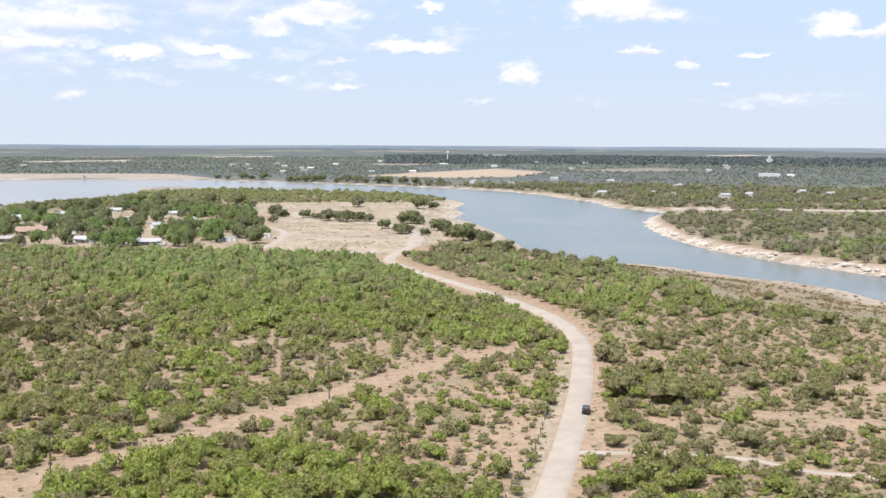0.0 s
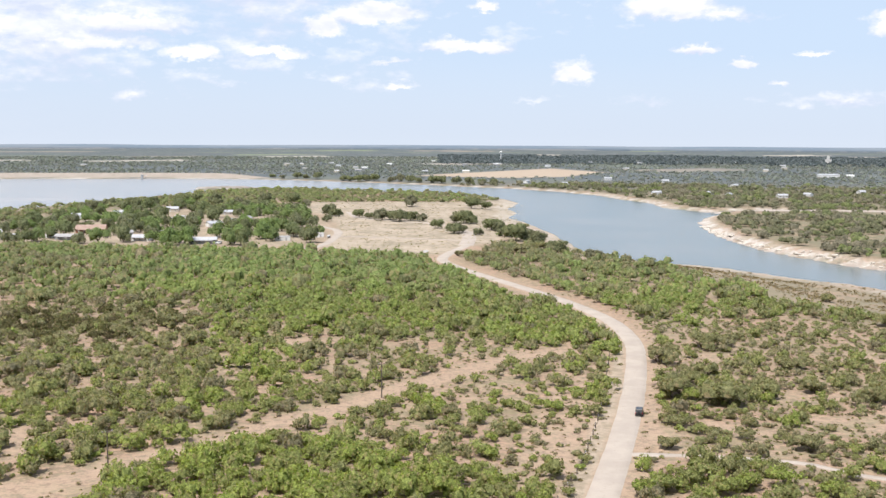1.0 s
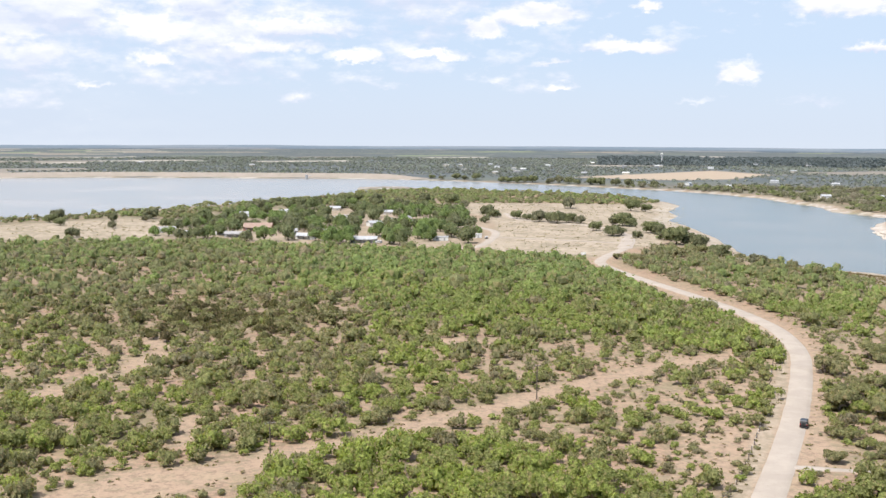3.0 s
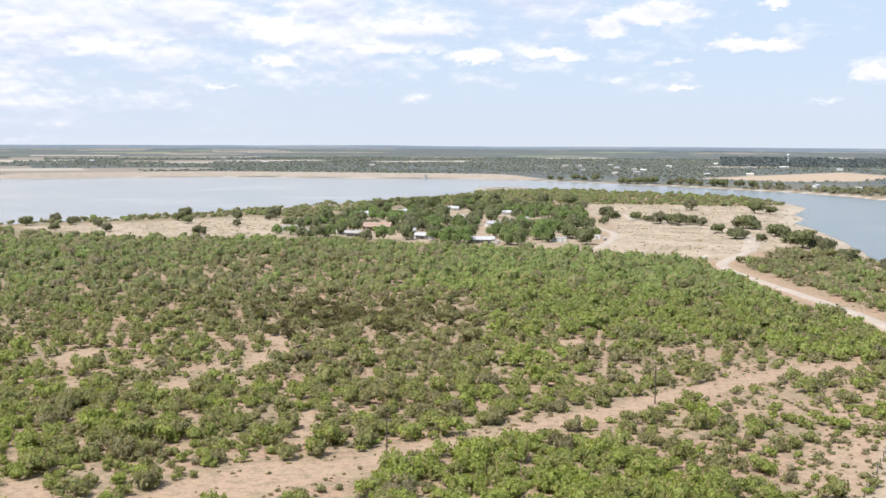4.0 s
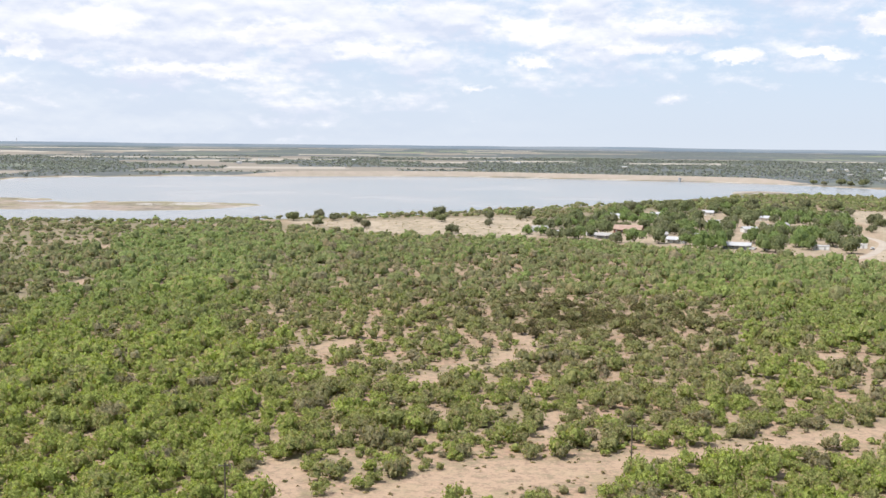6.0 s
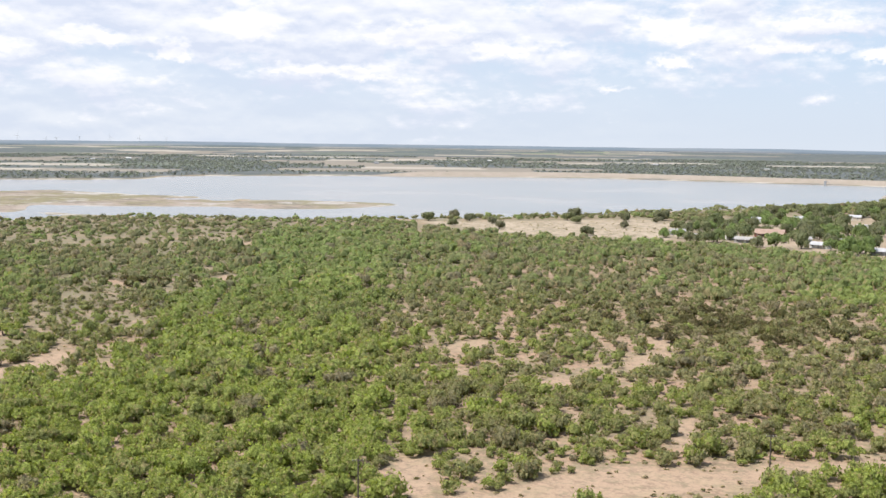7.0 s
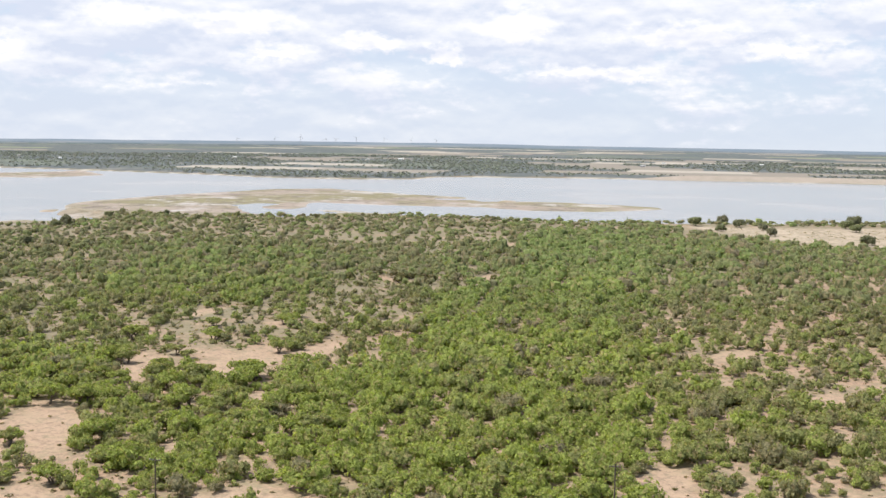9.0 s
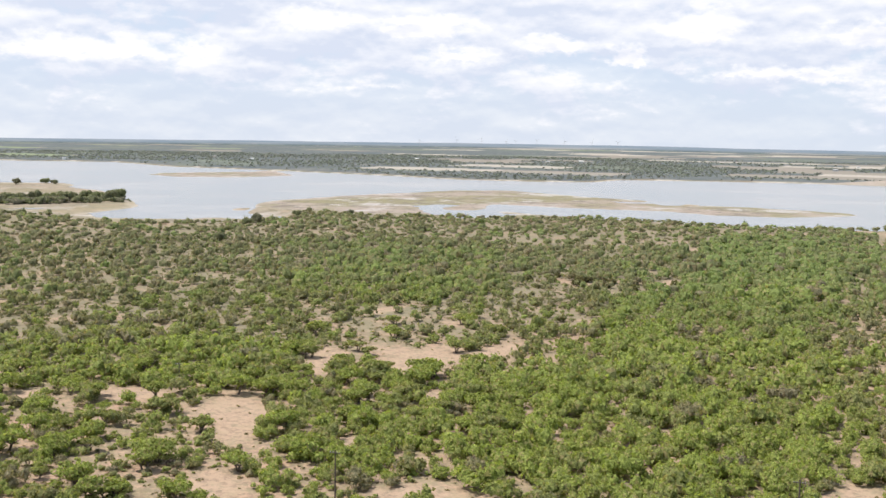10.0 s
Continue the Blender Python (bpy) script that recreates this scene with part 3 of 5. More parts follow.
    weedy = np.maximum(weedy, .75 * smooth(-sd, 6, 16) * (1 - smooth(-sd, 95, 120)) * smooth(x, 40, 90) * (1 - beyond(x, y)))
    weedy = np.maximum(weedy, .9 * beyond(x, y) * smooth(-sd, 9, 22))
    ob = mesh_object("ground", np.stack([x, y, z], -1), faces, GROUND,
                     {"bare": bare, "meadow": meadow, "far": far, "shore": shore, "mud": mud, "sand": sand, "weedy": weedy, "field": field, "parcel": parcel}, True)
    return tagged(ob, "dry sandy scrubland with bare tracks, hay meadow and muddy lake shore", "ground", kind="structure")


build_ground()
water = mesh_object("water", [(-3200, -800, LAKE_Z), (600, -800, LAKE_Z), (600, 2200, LAKE_Z), (-3200, 2200, LAKE_Z)], [(0, 1, 2, 3)], WATER)
tagged(water, "calm grey-blue reservoir water with faint ripples", "water", kind="structure")


def ribbon(name, line, width, material, lift, label, ragged=.35, seed=1):
    """A worn way laid on the ground along a line, its edges uneven and its crown a little higher."""
    p = np.array(line)
    d = np.gradient(p, axis=0)
    d /= np.linalg.norm(d, axis=1)[:, None]
    nrm = np.stack([-d[:, 1], d[:, 0]], -1)
    k = np.array([-1, -.92, -.35, .35, .92, 1])
    up = np.array([-.25, 0, .05, .05, 0, -.25])
    rows = []
    for s, u in zip(k, up):
        off = s * width / 2 + np.sign(s) * ragged * (fnoise(p[:, 0], p[:, 1], 5, seed) - .5) * (abs(s) > .5)
        q = p + nrm * off[:, None]
        rows.append(np.c_[q, land(q[:, 0], q[:, 1])[0] + lift + u])
    v = np.concatenate(rows)
    n, m = len(p), len(k)
    f = [(a * n + i, a * n + i + 1, (a + 1) * n + i + 1, (a + 1) * n + i) for a in range(m - 1) for i in range(n - 1)]
    return tagged(mesh_object(name, v, np.array(f)[:, ::-1], material, smooth_shade=True), label, "road", kind="structure")


ribbon("road", ROAD_LINE, 6.7, ROAD, .10, "pale worn two-lane country road curving through scrub")
ribbon("road", PATCH_LINE, 10, ROAD, .14, "pale gravel parking patch beside the meadow", 1.5, 2)
ribbon("road", NORTH_LINE, 5, ROAD, .14, "pale gravel lane between the oaks on the meadow", .8, 3)
ribbon("road", MEADOW_LINE, 4.2, ROAD, .14, "narrow pale track across the hay meadow", .8, 4)
ribbon("road", VILLAGE_LINE, 6, ROAD, .14, "pale gravel street at the edge of the village", .8, 5)
BANK_LANE = curve([(178, 1085), (265, 1088), (345, 1092), (402, 1079), (480, 1090)], 12)
ribbon("road", BANK_LANE, 24, ROAD, .5, "pale gravel lane along the wooded bank", 2, 7)
ribbon("road", SIDE_LINE, 2.6, ROAD, .08, "narrow sandy path leaving the road", 1.0, 6)


DAM_LINE = curve([(-1300, 1440), (-1140, 1605), (-975, 1745), (-700, 1800), (-500, 1830), (-330, 1800)], 20)


def build_dam():
    """The long earth dam along the far shore: sloped faces, a level crest and a pale strip of stone at the water."""
    line = np.array(DAM_LINE)
    d = np.gradient(line, axis=0)
    d /= np.linalg.norm(d, axis=1)[:, None]
    nrm = np.stack([d[:, 1], -d[:, 0]], -1)
    v = []
    prof = [(22, -6.3), (18, -5.2), (3, 2.2), (-3, 2.2), (-22, -3.2)]
    taper = smooth(np.arange(len(line)), 0, 7) * smooth(len(line) - 1 - np.arange(len(line)), 0, 7)
    for off, z in prof:
        q = line + nrm * off
        z = -6.4 + (z + 6.4) * taper
        v.append(np.c_[q, z + .25 * (vnoise(q[:, 0], q[:, 1], 25, 2) - .5)])
    n, m = len(line), len(prof)
    f = [(a * n + i, a * n + i + 1, (a + 1) * n + i + 1, (a + 1) * n + i) for a in range(m - 1) for i in range(n - 1)]
    dam = mesh_object("earth_dam", np.concatenate(v), f, DAM_FACE, smooth_shade=False)
    return tagged(dam, "long low earth dam faced with dry grass across the far shore", "dam", kind="structure")


build_dam()


def build_backdrop():
    """The last low ridges on the horizon as one far strip, its distance haze painted as glow."""
    az = np.radians(np.concatenate([np.arange(-30, 92, .25), np.arange(92, 330, 4)]))
    deg = np.degrees(az)
    crest = 17 + 4.5 * (vnoise(deg, 0 * deg, 7, 3) - .5) + 2.2 * (vnoise(deg, 0 * deg, 2.1, 5) - .5)
    crest += 3 * smooth(deg, 38, 52) * (1 - smooth(deg, 60, 75))
    n, rows, ups, r = len(az), [], [], 4945
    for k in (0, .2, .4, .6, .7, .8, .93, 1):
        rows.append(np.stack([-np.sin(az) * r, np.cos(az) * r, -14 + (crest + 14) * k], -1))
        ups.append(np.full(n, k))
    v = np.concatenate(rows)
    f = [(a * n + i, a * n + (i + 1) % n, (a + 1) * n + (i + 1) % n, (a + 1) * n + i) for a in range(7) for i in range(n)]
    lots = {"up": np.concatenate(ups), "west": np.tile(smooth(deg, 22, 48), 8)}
    return tagged(mesh_object("backdrop", v, f, RIDGE, lots, smooth_shade=True), "far horizon ridges with blue-grey haze painted as glow", "hills", kind="structure")


build_backdrop()

# ---- plants ----
# scrub: x, y, density, greenness
SCRUB_A = [(-449, 498, .95, .8), (-232, 256, 1, .75), (-151, 173, 1, .75), (-329, 419, .75, .5), (-248, 350, .72, .4), (-198, 279, .55, .4), (-175, 289, .7, .42),
           (-155, 317, .55, .38), (-152, 251, .8, .5), (-169, 384, .7, .12), (-139, 397, .75, .15), (-252, 501, .6, .4), (-207, 547, .65, .4), (-330, 625, .85, .6),
           (-197, 613, .8, .6), (-134, 506, .9, .75), (-84, 528, .95, .85), (-64, 585, .95, .8), (-27, 445, .85, .55), (-74, 352, .82, .5), (-48, 363, .8, .5)]
SCRUB_B = [(-110, 269, .75, .55), (-85, 266, .8, .55), (-155, 218, .85, .6), (-117, 218, .8, .55), (-75, 284, .78, .45), (-20, 337, .3, .3), (-10, 291, .45, .5),
           (-35, 225, .85, .75), (-61, 210, .9, .8), (-96, 204, .2, .4), (-182, 604, .95, .85), (-76, 515, .95, .8), (-31, 447, .85, .6), (4, 448, .85, .6),
           (24, 395, .9, .65), (-32, 334, .45, .4), (-6, 326, .3, .4), (11, 319, .55, .55), (-12, 278, .5, .55), (9, 256, .45, .4), (18, 247, .08, .3)]
SCRUB_C = [(25, 304, .25, .4), (-45, 224, .9, .85), (-15, 217, .85, .75), (49, 298, .85, .55), (65, 298, .8, .4), (69, 450, .9, .8), (34, 562, .6, .6),
           (58, 519, .6, .6), (125, 467, .75, .65), (81, 375, .6, .5), (121, 375, .4, .4), (133, 356, .5, .5), (87, 292, .45, .4), (105, 280, .4, .45),
           (67, 248, .45, .35), (90, 258, .4, .4), (37, 218, .8, .75), (54, 218, .6, .6), (83, 219, .6, .6), (-721, 427, .6, .5), (-568, 413, .35, .4)]
SCRUB_D = [(-455, 269, .8, .6), (-390, 283, .42, .35), (-337, 190, .3, .5), (-292, 161, .15, .5), (-286, 177, .8, .75), (-277, 247, 1, 1), (-228, 183, 1, 1),
           (-169, 167, 1, .9), (-355, 370, 1, .9), (-447, 544, .9, .8), (-344, 442, .65, .4), (-253, 336, .7, .42), (-198, 284, .55, .4), (-195, 214, .9, .75),
           (-720, 132, .5, .4), (-777, 220, .5, .5), (-644, 235, .45, .45), (-479, 78, .55, .5), (-536, 137, .5, .4), (-402, 113, .65, .55), (-337, 61, .8, .7)]
SCRUB_E = [(-323, 91, .85, .75), (-385, 151, .7, .6), (-297, 126, .5, .5), (-309, 160, .2, .5), (-258, 87, .2, .5), (-255, 58, .5, .6), (-268, 43, .4, .6),
           (-237, 93, .85, .7), (-235, 122, .8, .75), (-257, 160, .8, .7), (-372, 180, .5, .5), (-583, 301, .6, .6), (-575, 420, .4, .45), (-448, 294, .6, .55),
           (-200, 147, .9, .8), (-193, 194, 1, .9), (-379, 309, .6, .4), (-208, 67, .15, .5), (-224, 36, .4, .6)]
SCRUB_F = [(5, 640, .9, .15), (25, 690, .95, .12), (38, 640, .6, .4), (0, 600, .8, .3), (-20, 520, .85, .6), (15, 540, .8, .5)]
SCRUB = np.array(SCRUB_A + SCRUB_B + SCRUB_C + SCRUB_D + SCRUB_E + SCRUB_F)


# stands with an edge of their own: outline, density, greenness
STANDS = [([(-590, 560), (-422, 393), (-383, 338), (-370, 298), (-295, 226), (-254, 171), (-223, 137), (-184, 107), (-130, 160), (-164, 197), (-200, 228), (-245, 279), (-311, 364),
            (-411, 490), (-534, 630)], 1.0, .88),
          ([(-222, 615), (-126, 467), (-96, 363), (-70, 369), (-40, 381), (-16, 384), (15, 365), (33, 379), (14, 445), (-38, 617), (-93, 639), (-161, 639)], .95, .8),
          ([(-73, 199), (-77, 216), (-59, 230), (-35, 237), (-18, 231), (-11, 206), (-20, 190)], .95, .9),
          ([(-371, 50), (-366, 84), (-347, 124), (-307, 124), (-278, 100), (-300, 69), (-307, 41)], .95, .8),
          ([(-271, 99), (-270, 116), (-223, 122), (-208, 111), (-189, 81), (-195, 69)], .9, .85),
          ([(-591, 282), (-532, 349), (-467, 303), (-382, 224), (-401, 182), (-473, 181)], .9, .7),
          ([(-211, 396), (-160, 336), (-117, 345), (-104, 372), (-124, 435), (-185, 443)], .62, .2),
          ([(-175, 329), (-116, 319), (-92, 339), (-60, 299), (-55, 276), (-86, 236), (-108, 226), (-123, 229)], .8, .5)]


def scrub_at(x, y):
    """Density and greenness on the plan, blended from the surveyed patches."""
    wsum, dens, green = np.zeros(len(x)), np.zeros(len(x)), np.zeros(len(x))
    wob = 10 * (fnoise(x, y, 30, 11) - .5)
    for sx, sy, d, g in SCRUB:
        scale = .06 * math.hypot(sx, sy)
        w = 1 / (((x - sx + wob) ** 2 + (y - sy - wob) ** 2) / scale ** 2 + .15) ** 1.6
        wsum += w
        dens += w * d
        green += w * g
    dens, green = dens / wsum, green / wsum
    dens = dens + .1 * smooth(-x, 370, 460) * (1 - dens)
    green = green * (1 - .25 * smooth(-x, 330, 430))
    for outline, d, g in STANDS:
        k = .9 * smooth(signed(x + 1.4 * wob, y - 1.4 * wob, outline), -7, 9)
        dens, green = dens + k * (d - dens), green + k * (g - green)
    return dens, green


def crown_template(rng, n, lobes, spray, flat=.75, stems=0, base=.22):
    """n sprays of leaves (one triangle each) over the shells of a few lobes; unit radius, unit height."""
    c = np.zeros((lobes, 3))
    ang = rng.random(lobes) * 6.283
    rad = (.5 + .012 * lobes) * np.sqrt(rng.random(lobes))
    c[:, 0], c[:, 1], c[:, 2] = np.cos(ang) * rad, np.sin(ang) * rad, base + (.74 - base) * rng.random(lobes)
    size = (.30 + .24 * rng.random(lobes)) * (8 / lobes) ** .38
    pick = rng.integers(0, lobes, n)
    d = rng.normal(size=(n, 3))
    d[:, 2] = d[:, 2] * .8 + .35
    d /= np.linalg.norm(d, axis=1)[:, None]
    p = c[pick] + d * (size[pick] * (.82 + .24 * rng.random(n)))[:, None] * np.array([1, 1, flat])
    nor = d + rng.normal(size=(n, 3)) * .38
    nor /= np.linalg.norm(nor, axis=1)[:, None]
    t = np.cross(nor, rng.normal(size=(n, 3)))
    t /= np.linalg.norm(t, axis=1)[:, None]
    b = np.cross(nor, t)
    s = spray * (.6 + .8 * rng.random(n))[:, None]
    tri = np.stack([p + t * s, p - t * s * .6 + b * s * .85, p - t * s * .5 - b * s * .8], 1)
    bark = np.zeros(n)
    if stems:
        out = []
        for k in range(stems):
            a = rng.random() * 6.283
            tip = c[rng.integers(0, lobes)] * np.array([1, 1, .95])
            w = np.array([-math.sin(a), math.cos(a), 0]) * .035
            foot = np.array([math.cos(a), math.sin(a), 0]) * .08
            out += [[foot - w, foot + w, tip]]
        tri = np.concatenate([tri, np.array(out)])
        bark = np.concatenate([bark, np.ones(stems)])
        d = np.concatenate([d, np.tile([0, 0, 1.0], (stems, 1))])
    tri[..., 2] = np.maximum(tri[..., 2], .0)
    return tri, bark, d


def dome_template(rng, lobes, sprays, spray, flat=.75, base=.2, sides=5, core=.86):
    """A leafy crown: round lobes with a dense uneven core, and sprays of leaves standing out of them."""
    out, nor, mids, sizes = [], [], [], []
    ang, rad = rng.random(lobes) * 6.283, .62 * np.sqrt(rng.random(lobes))
    for k in range(lobes):
        c = np.array([math.cos(ang[k]) * rad[k], math.sin(ang[k]) * rad[k], base + (.66 - base) * rng.random()])
        s = (.30 + .26 * rng.random()) * (6 / lobes) ** .38
        mids.append(c), sizes.append(s)
        a = 6.283 * (np.arange(sides) + rng.random()) / sides
        low = np.stack([np.cos(a), np.sin(a), np.full(sides, -.35)], -1)
        mid = np.stack([.78 * np.cos(a + .6), .78 * np.sin(a + .6), np.full(sides, .62)], -1)
        unit = np.concatenate([low, mid, np.array([[.1, 0, 1.05]])]) * (.78 + .44 * rng.random((2 * sides + 1, 1)))
        p = c + unit * s * core * np.array([1, 1, flat + .1])
        f = [(i, (i + 1) % sides, sides + i) for i in range(sides)] + [((i + 1) % sides, sides + (i + 1) % sides, sides + i) for i in range(sides)]
        f = np.array(f + [(sides + i, sides + (i + 1) % sides, 2 * sides) for i in range(sides)])
        out.append(p[f])
        u = unit[f].mean(1)
        nor.append(u / np.linalg.norm(u, axis=1, keepdims=True))
    pick = rng.integers(0, lobes, sprays)
    d = rng.normal(size=(sprays, 3))
    d[:, 2] = d[:, 2] * .8 + .4
    d /= np.linalg.norm(d, axis=1)[:, None]
    p = np.array(mids)[pick] + d * (np.array(sizes)[pick] * (.84 + .3 * rng.random(sprays)))[:, None] * np.array([1, 1, flat + .1])
    n = d + rng.normal(size=(sprays, 3)) * .6
    n /= np.linalg.norm(n, axis=1)[:, None]
    t = np.cross(n, rng.normal(size=(sprays, 3)))
    t /= np.linalg.norm(t, axis=1)[:, None]
    b = np.cross(n, t)
    w = spray * (.55 + .9 * rng.random(sprays))[:, None]
    out.append(np.stack([p + t * w, p - t * w * .6 + b * w * .85, p - t * w * .5 - b * w * .8], 1))
    nor.append(n)
    tri, d = np.concatenate(out), np.concatenate(nor)
    tri[..., 2] = np.maximum(tri[..., 2], 0)
    return tri, np.zeros(len(tri)), d


def crown_normals(tri, lobe):
    """Soft outward normals, so that a crown shades as a mass of round leafy lobes with some scatter."""
    d = tri - np.array([0, 0, .2])
    d = .5 * d / (np.linalg.norm(d, axis=2, keepdims=True) + 1e-6) + .8 * lobe[:, None, :] + np.array([0, 0, .4])
    d = d / (np.linalg.norm(d, axis=2, keepdims=True) + 1e-6)
    face = np.cross(tri[:, 1] - tri[:, 0], tri[:, 2] - tri[:, 0])
    face = face / (np.linalg.norm(face, axis=1, keepdims=True) + 1e-9)
    face = np.where((face * d[:, 0]).sum(1, keepdims=True) < 0, -face, face)
    n = .55 * d + .5 * face[:, None, :]
    return n / np.linalg.norm(n, axis=2, keepdims=True)


def soften(ob, normals):
    a = ob.data.attributes.new("custom_normal", "FLOAT_VECTOR", "POINT")
    a.data.foreach_set("vector", np.asarray(normals, np.float32).ravel())


def scatter(name, x, y, z, r, h, tint, tris, spray, lobes, material, label, rng, category="scrub", stems=0, kinds=14, domes=0, core=.86):
    """Many plants in one mesh, each a turned and scaled crown of leaf sprays with a tint of its own."""
    vs, ts, ns = [], [], []
    kind = rng.integers(0, kinds, len(x))
    turn = rng.random(len(x)) * 6.283
    for k in range(kinds):
        if domes:
            tri, bark, lobe = dome_template(rng, lobes + k % 3, tris, spray, sides=domes, core=core)
        else:
            tri, bark, lobe = crown_template(rng, tris, lobes + k % 3, spray, stems=stems)
        m = np.where(kind == k)[0]
        if not len(m):
            continue
        c, s = np.cos(turn[m])[:, None, None], np.sin(turn[m])[:, None, None]
        px, py, pz = tri[None, ..., 0], tri[None, ..., 1], tri[None, ..., 2]
        rr, hh = r[m][:, None, None], h[m][:, None, None]
        v = np.stack([x[m][:, None, None] + (px * c - py * s) * rr, y[m][:, None, None] + (px * s + py * c) * rr, z[m][:, None, None] + pz * hh], -1)
        nn = crown_normals(tri, lobe)[None]
        ns.append(np.stack([nn[..., 0] * c - nn[..., 1] * s, nn[..., 0] * s + nn[..., 1] * c, nn[..., 2] + 0 * c], -1).reshape(-1, 3))
        t = np.repeat(tint[m][:, None], tri.shape[0], 1)
        t = np.where(bark[None, :] > 0, 0.0, t)
        vs.append(v.reshape(-1, 3)), ts.append(np.repeat(t.ravel(), 3))
    v = np.concatenate(vs)
    # the share of painted haze grows with distance from the origin
    ob = mesh_object(name, v, np.arange(len(v)).reshape(-1, 3), material, {"tint": np.concatenate(ts), "far_haze": smooth(np.hypot(v[:, 0], v[:, 1]) + 120 * (vnoise(v[:, 0], v[:, 1], 60, 19) - .5), 230, 640)})
    soften(ob, np.concatenate(ns))
    return tagged(ob, label, category, kind="stuff")


def jitter_grid(rng, cell, r0, r1, a0, a1):
    """Loose plan points, about one to a cell, in a ring sector round the origin."""
    n = int(r1 / cell) + 1
    i, j = np.meshgrid(np.arange(-n, n), np.arange(-n, n))
    x, y = (i.ravel() + rng.random(i.size)) * cell, (j.ravel() + rng.random(i.size)) * cell
    r, a = np.hypot(x, y), np.degrees(np.arctan2(-x, y))
    k = (r > r0) & (r < r1) & (a > a0) & (a < a1)
    return x[k], y[k]


def keep_off(x, y):
    """Where no scrub grows: ways, clearings, meadows, village, water."""
    free = (line_distance(x, y, ROAD_LINE) > 6.2 + 6.5 * smooth(np.hypot(x, y), 340, 520)) & (line_distance(x, y, TRACK_LINE) > 4.9) & (line_distance(x, y, SIDE_LINE) > 2.2)
    free &= clearing(x, y, 1.05) < .5
    free &= (signed(x, y, MEADOW) < -22 * (np.hypot(x, y) < 760)) & (signed(x, y, HAYFIELD) < -18) & (signed(x, y, VILLAGE) < -26)
    return free


def build_scrub():
    """Bushes, and between them small low shrubs, in three rings that grow coarser with distance."""
    rng = np.random.default_rng(21)
    rings = [(150, 300, 4.4, 250, .088, 8, 4), (300, 480, 4.8, 84, .13, 5, 3), (480, 720, 5.1, 24, .15, 2, 0), (720, 1480, 6.8, 10, .2, 2, 0)]
    for r0, r1, cell, tris, spray, lobes, stems in rings:
        for low in (False, True) if r0 < 700 else (False,):
            x, y = jitter_grid(rng, cell * (.72 if low else 1), r0, min(r1, 700) if low else r1, -27, 88)
            z, sd = land(x, y)
            k = keep_off(x, y) & (beyond(x, y) < .3) & (low_mud(x, y) < .3) & (sd < -14 - 82 * smooth(x, 50, 130) + 16 * (fnoise(x, y, 25, 51) - .5))
            x, y, z, sd = x[k], y[k], z[k], sd[k]
            dens, green = scrub_at(x, y)
            patch = .55 * fnoise(x, y, 26, 13) + .45 * fnoise(x, y, 11, 14)
            drier = smooth(x, 44, 60) * (1 - smooth(y, 390, 440))
            dens, green = dens * (1 - .3 * drier), green * (1 - .3 * drier)
            shore_thin = smooth(-sd, 12, 70)
            if low:
                chance = (.62 + .5 * drier) * (1.2 - dens * .75) * (.45 + patch) * (1 - .85 * clearing(x, y, 1.2))
            else:
                chance = np.clip(dens ** 1.05 + .04 + 2.3 * (patch - .5) * (1.12 - dens), 0.03, .98) * (.35 + .65 * shore_thin)
            k = rng.random(len(x)) < chance
            x, y, z, green, dens = x[k], y[k], z[k], green[k], dens[k]
            n = len(x)
            tint = np.clip(green + rng.normal(size=n) * .2 + .6 * (fnoise(x, y, 22, 15) - .5), .14, 1)
            grey = rng.random(n) < (.42 if low else .13) * (1.1 - green)
            tint = np.where(grey, .03 + .07 * rng.random(n), tint)
            if low:
                r = .45 + 1.1 * rng.random(n) ** 1.6
                h = r * (.75 + .5 * rng.random(n))
                scatter("low_shrubs", x, y, z, r * 1.2, h, tint, 7 if r0 < 450 else 9, .3 if r0 < 450 else .4, 2, LEAF, "low dry shrubs and weeds on sandy soil", rng, "shrubs", domes=4 if r0 < 450 else 0)
            else:
                r = (1.15 + 2.2 * rng.random(n) ** 1.8) * (.78 + .62 * dens * np.sqrt(green)) * (cell / 4.6) ** .6
                h = r * (.95 + .4 * rng.random(n))
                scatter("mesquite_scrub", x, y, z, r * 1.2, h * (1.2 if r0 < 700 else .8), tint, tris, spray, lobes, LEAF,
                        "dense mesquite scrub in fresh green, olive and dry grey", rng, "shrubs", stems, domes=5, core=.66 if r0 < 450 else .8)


build_scrub()


BANK_HOUSES = [(197, 1368, 11, 7, 3, 10), (263, 1374, 9, 6, 3, 30), (279, 1337, 10, 7, 3, 65), (337, 1317, 12, 8, 3, 12), (375, 1345, 10, 7, 3, -50), (463, 1417, 12, 8, 3, 20),
               (578, 1957, 34, 14, 5, -8), (336, 1574, 10, 7, 3, 40), (260, 1716, 11, 8, 3, 10), (99, 1604, 10, 7, 3, 20), (45, 1673, 12, 8, 3, 70), (481, 1366, 10, 7, 3, 15), (180, 1792, 12, 8, 3, 5)]
BANK_HOMES = [(q[0], q[1]) for q in BANK_HOUSES]


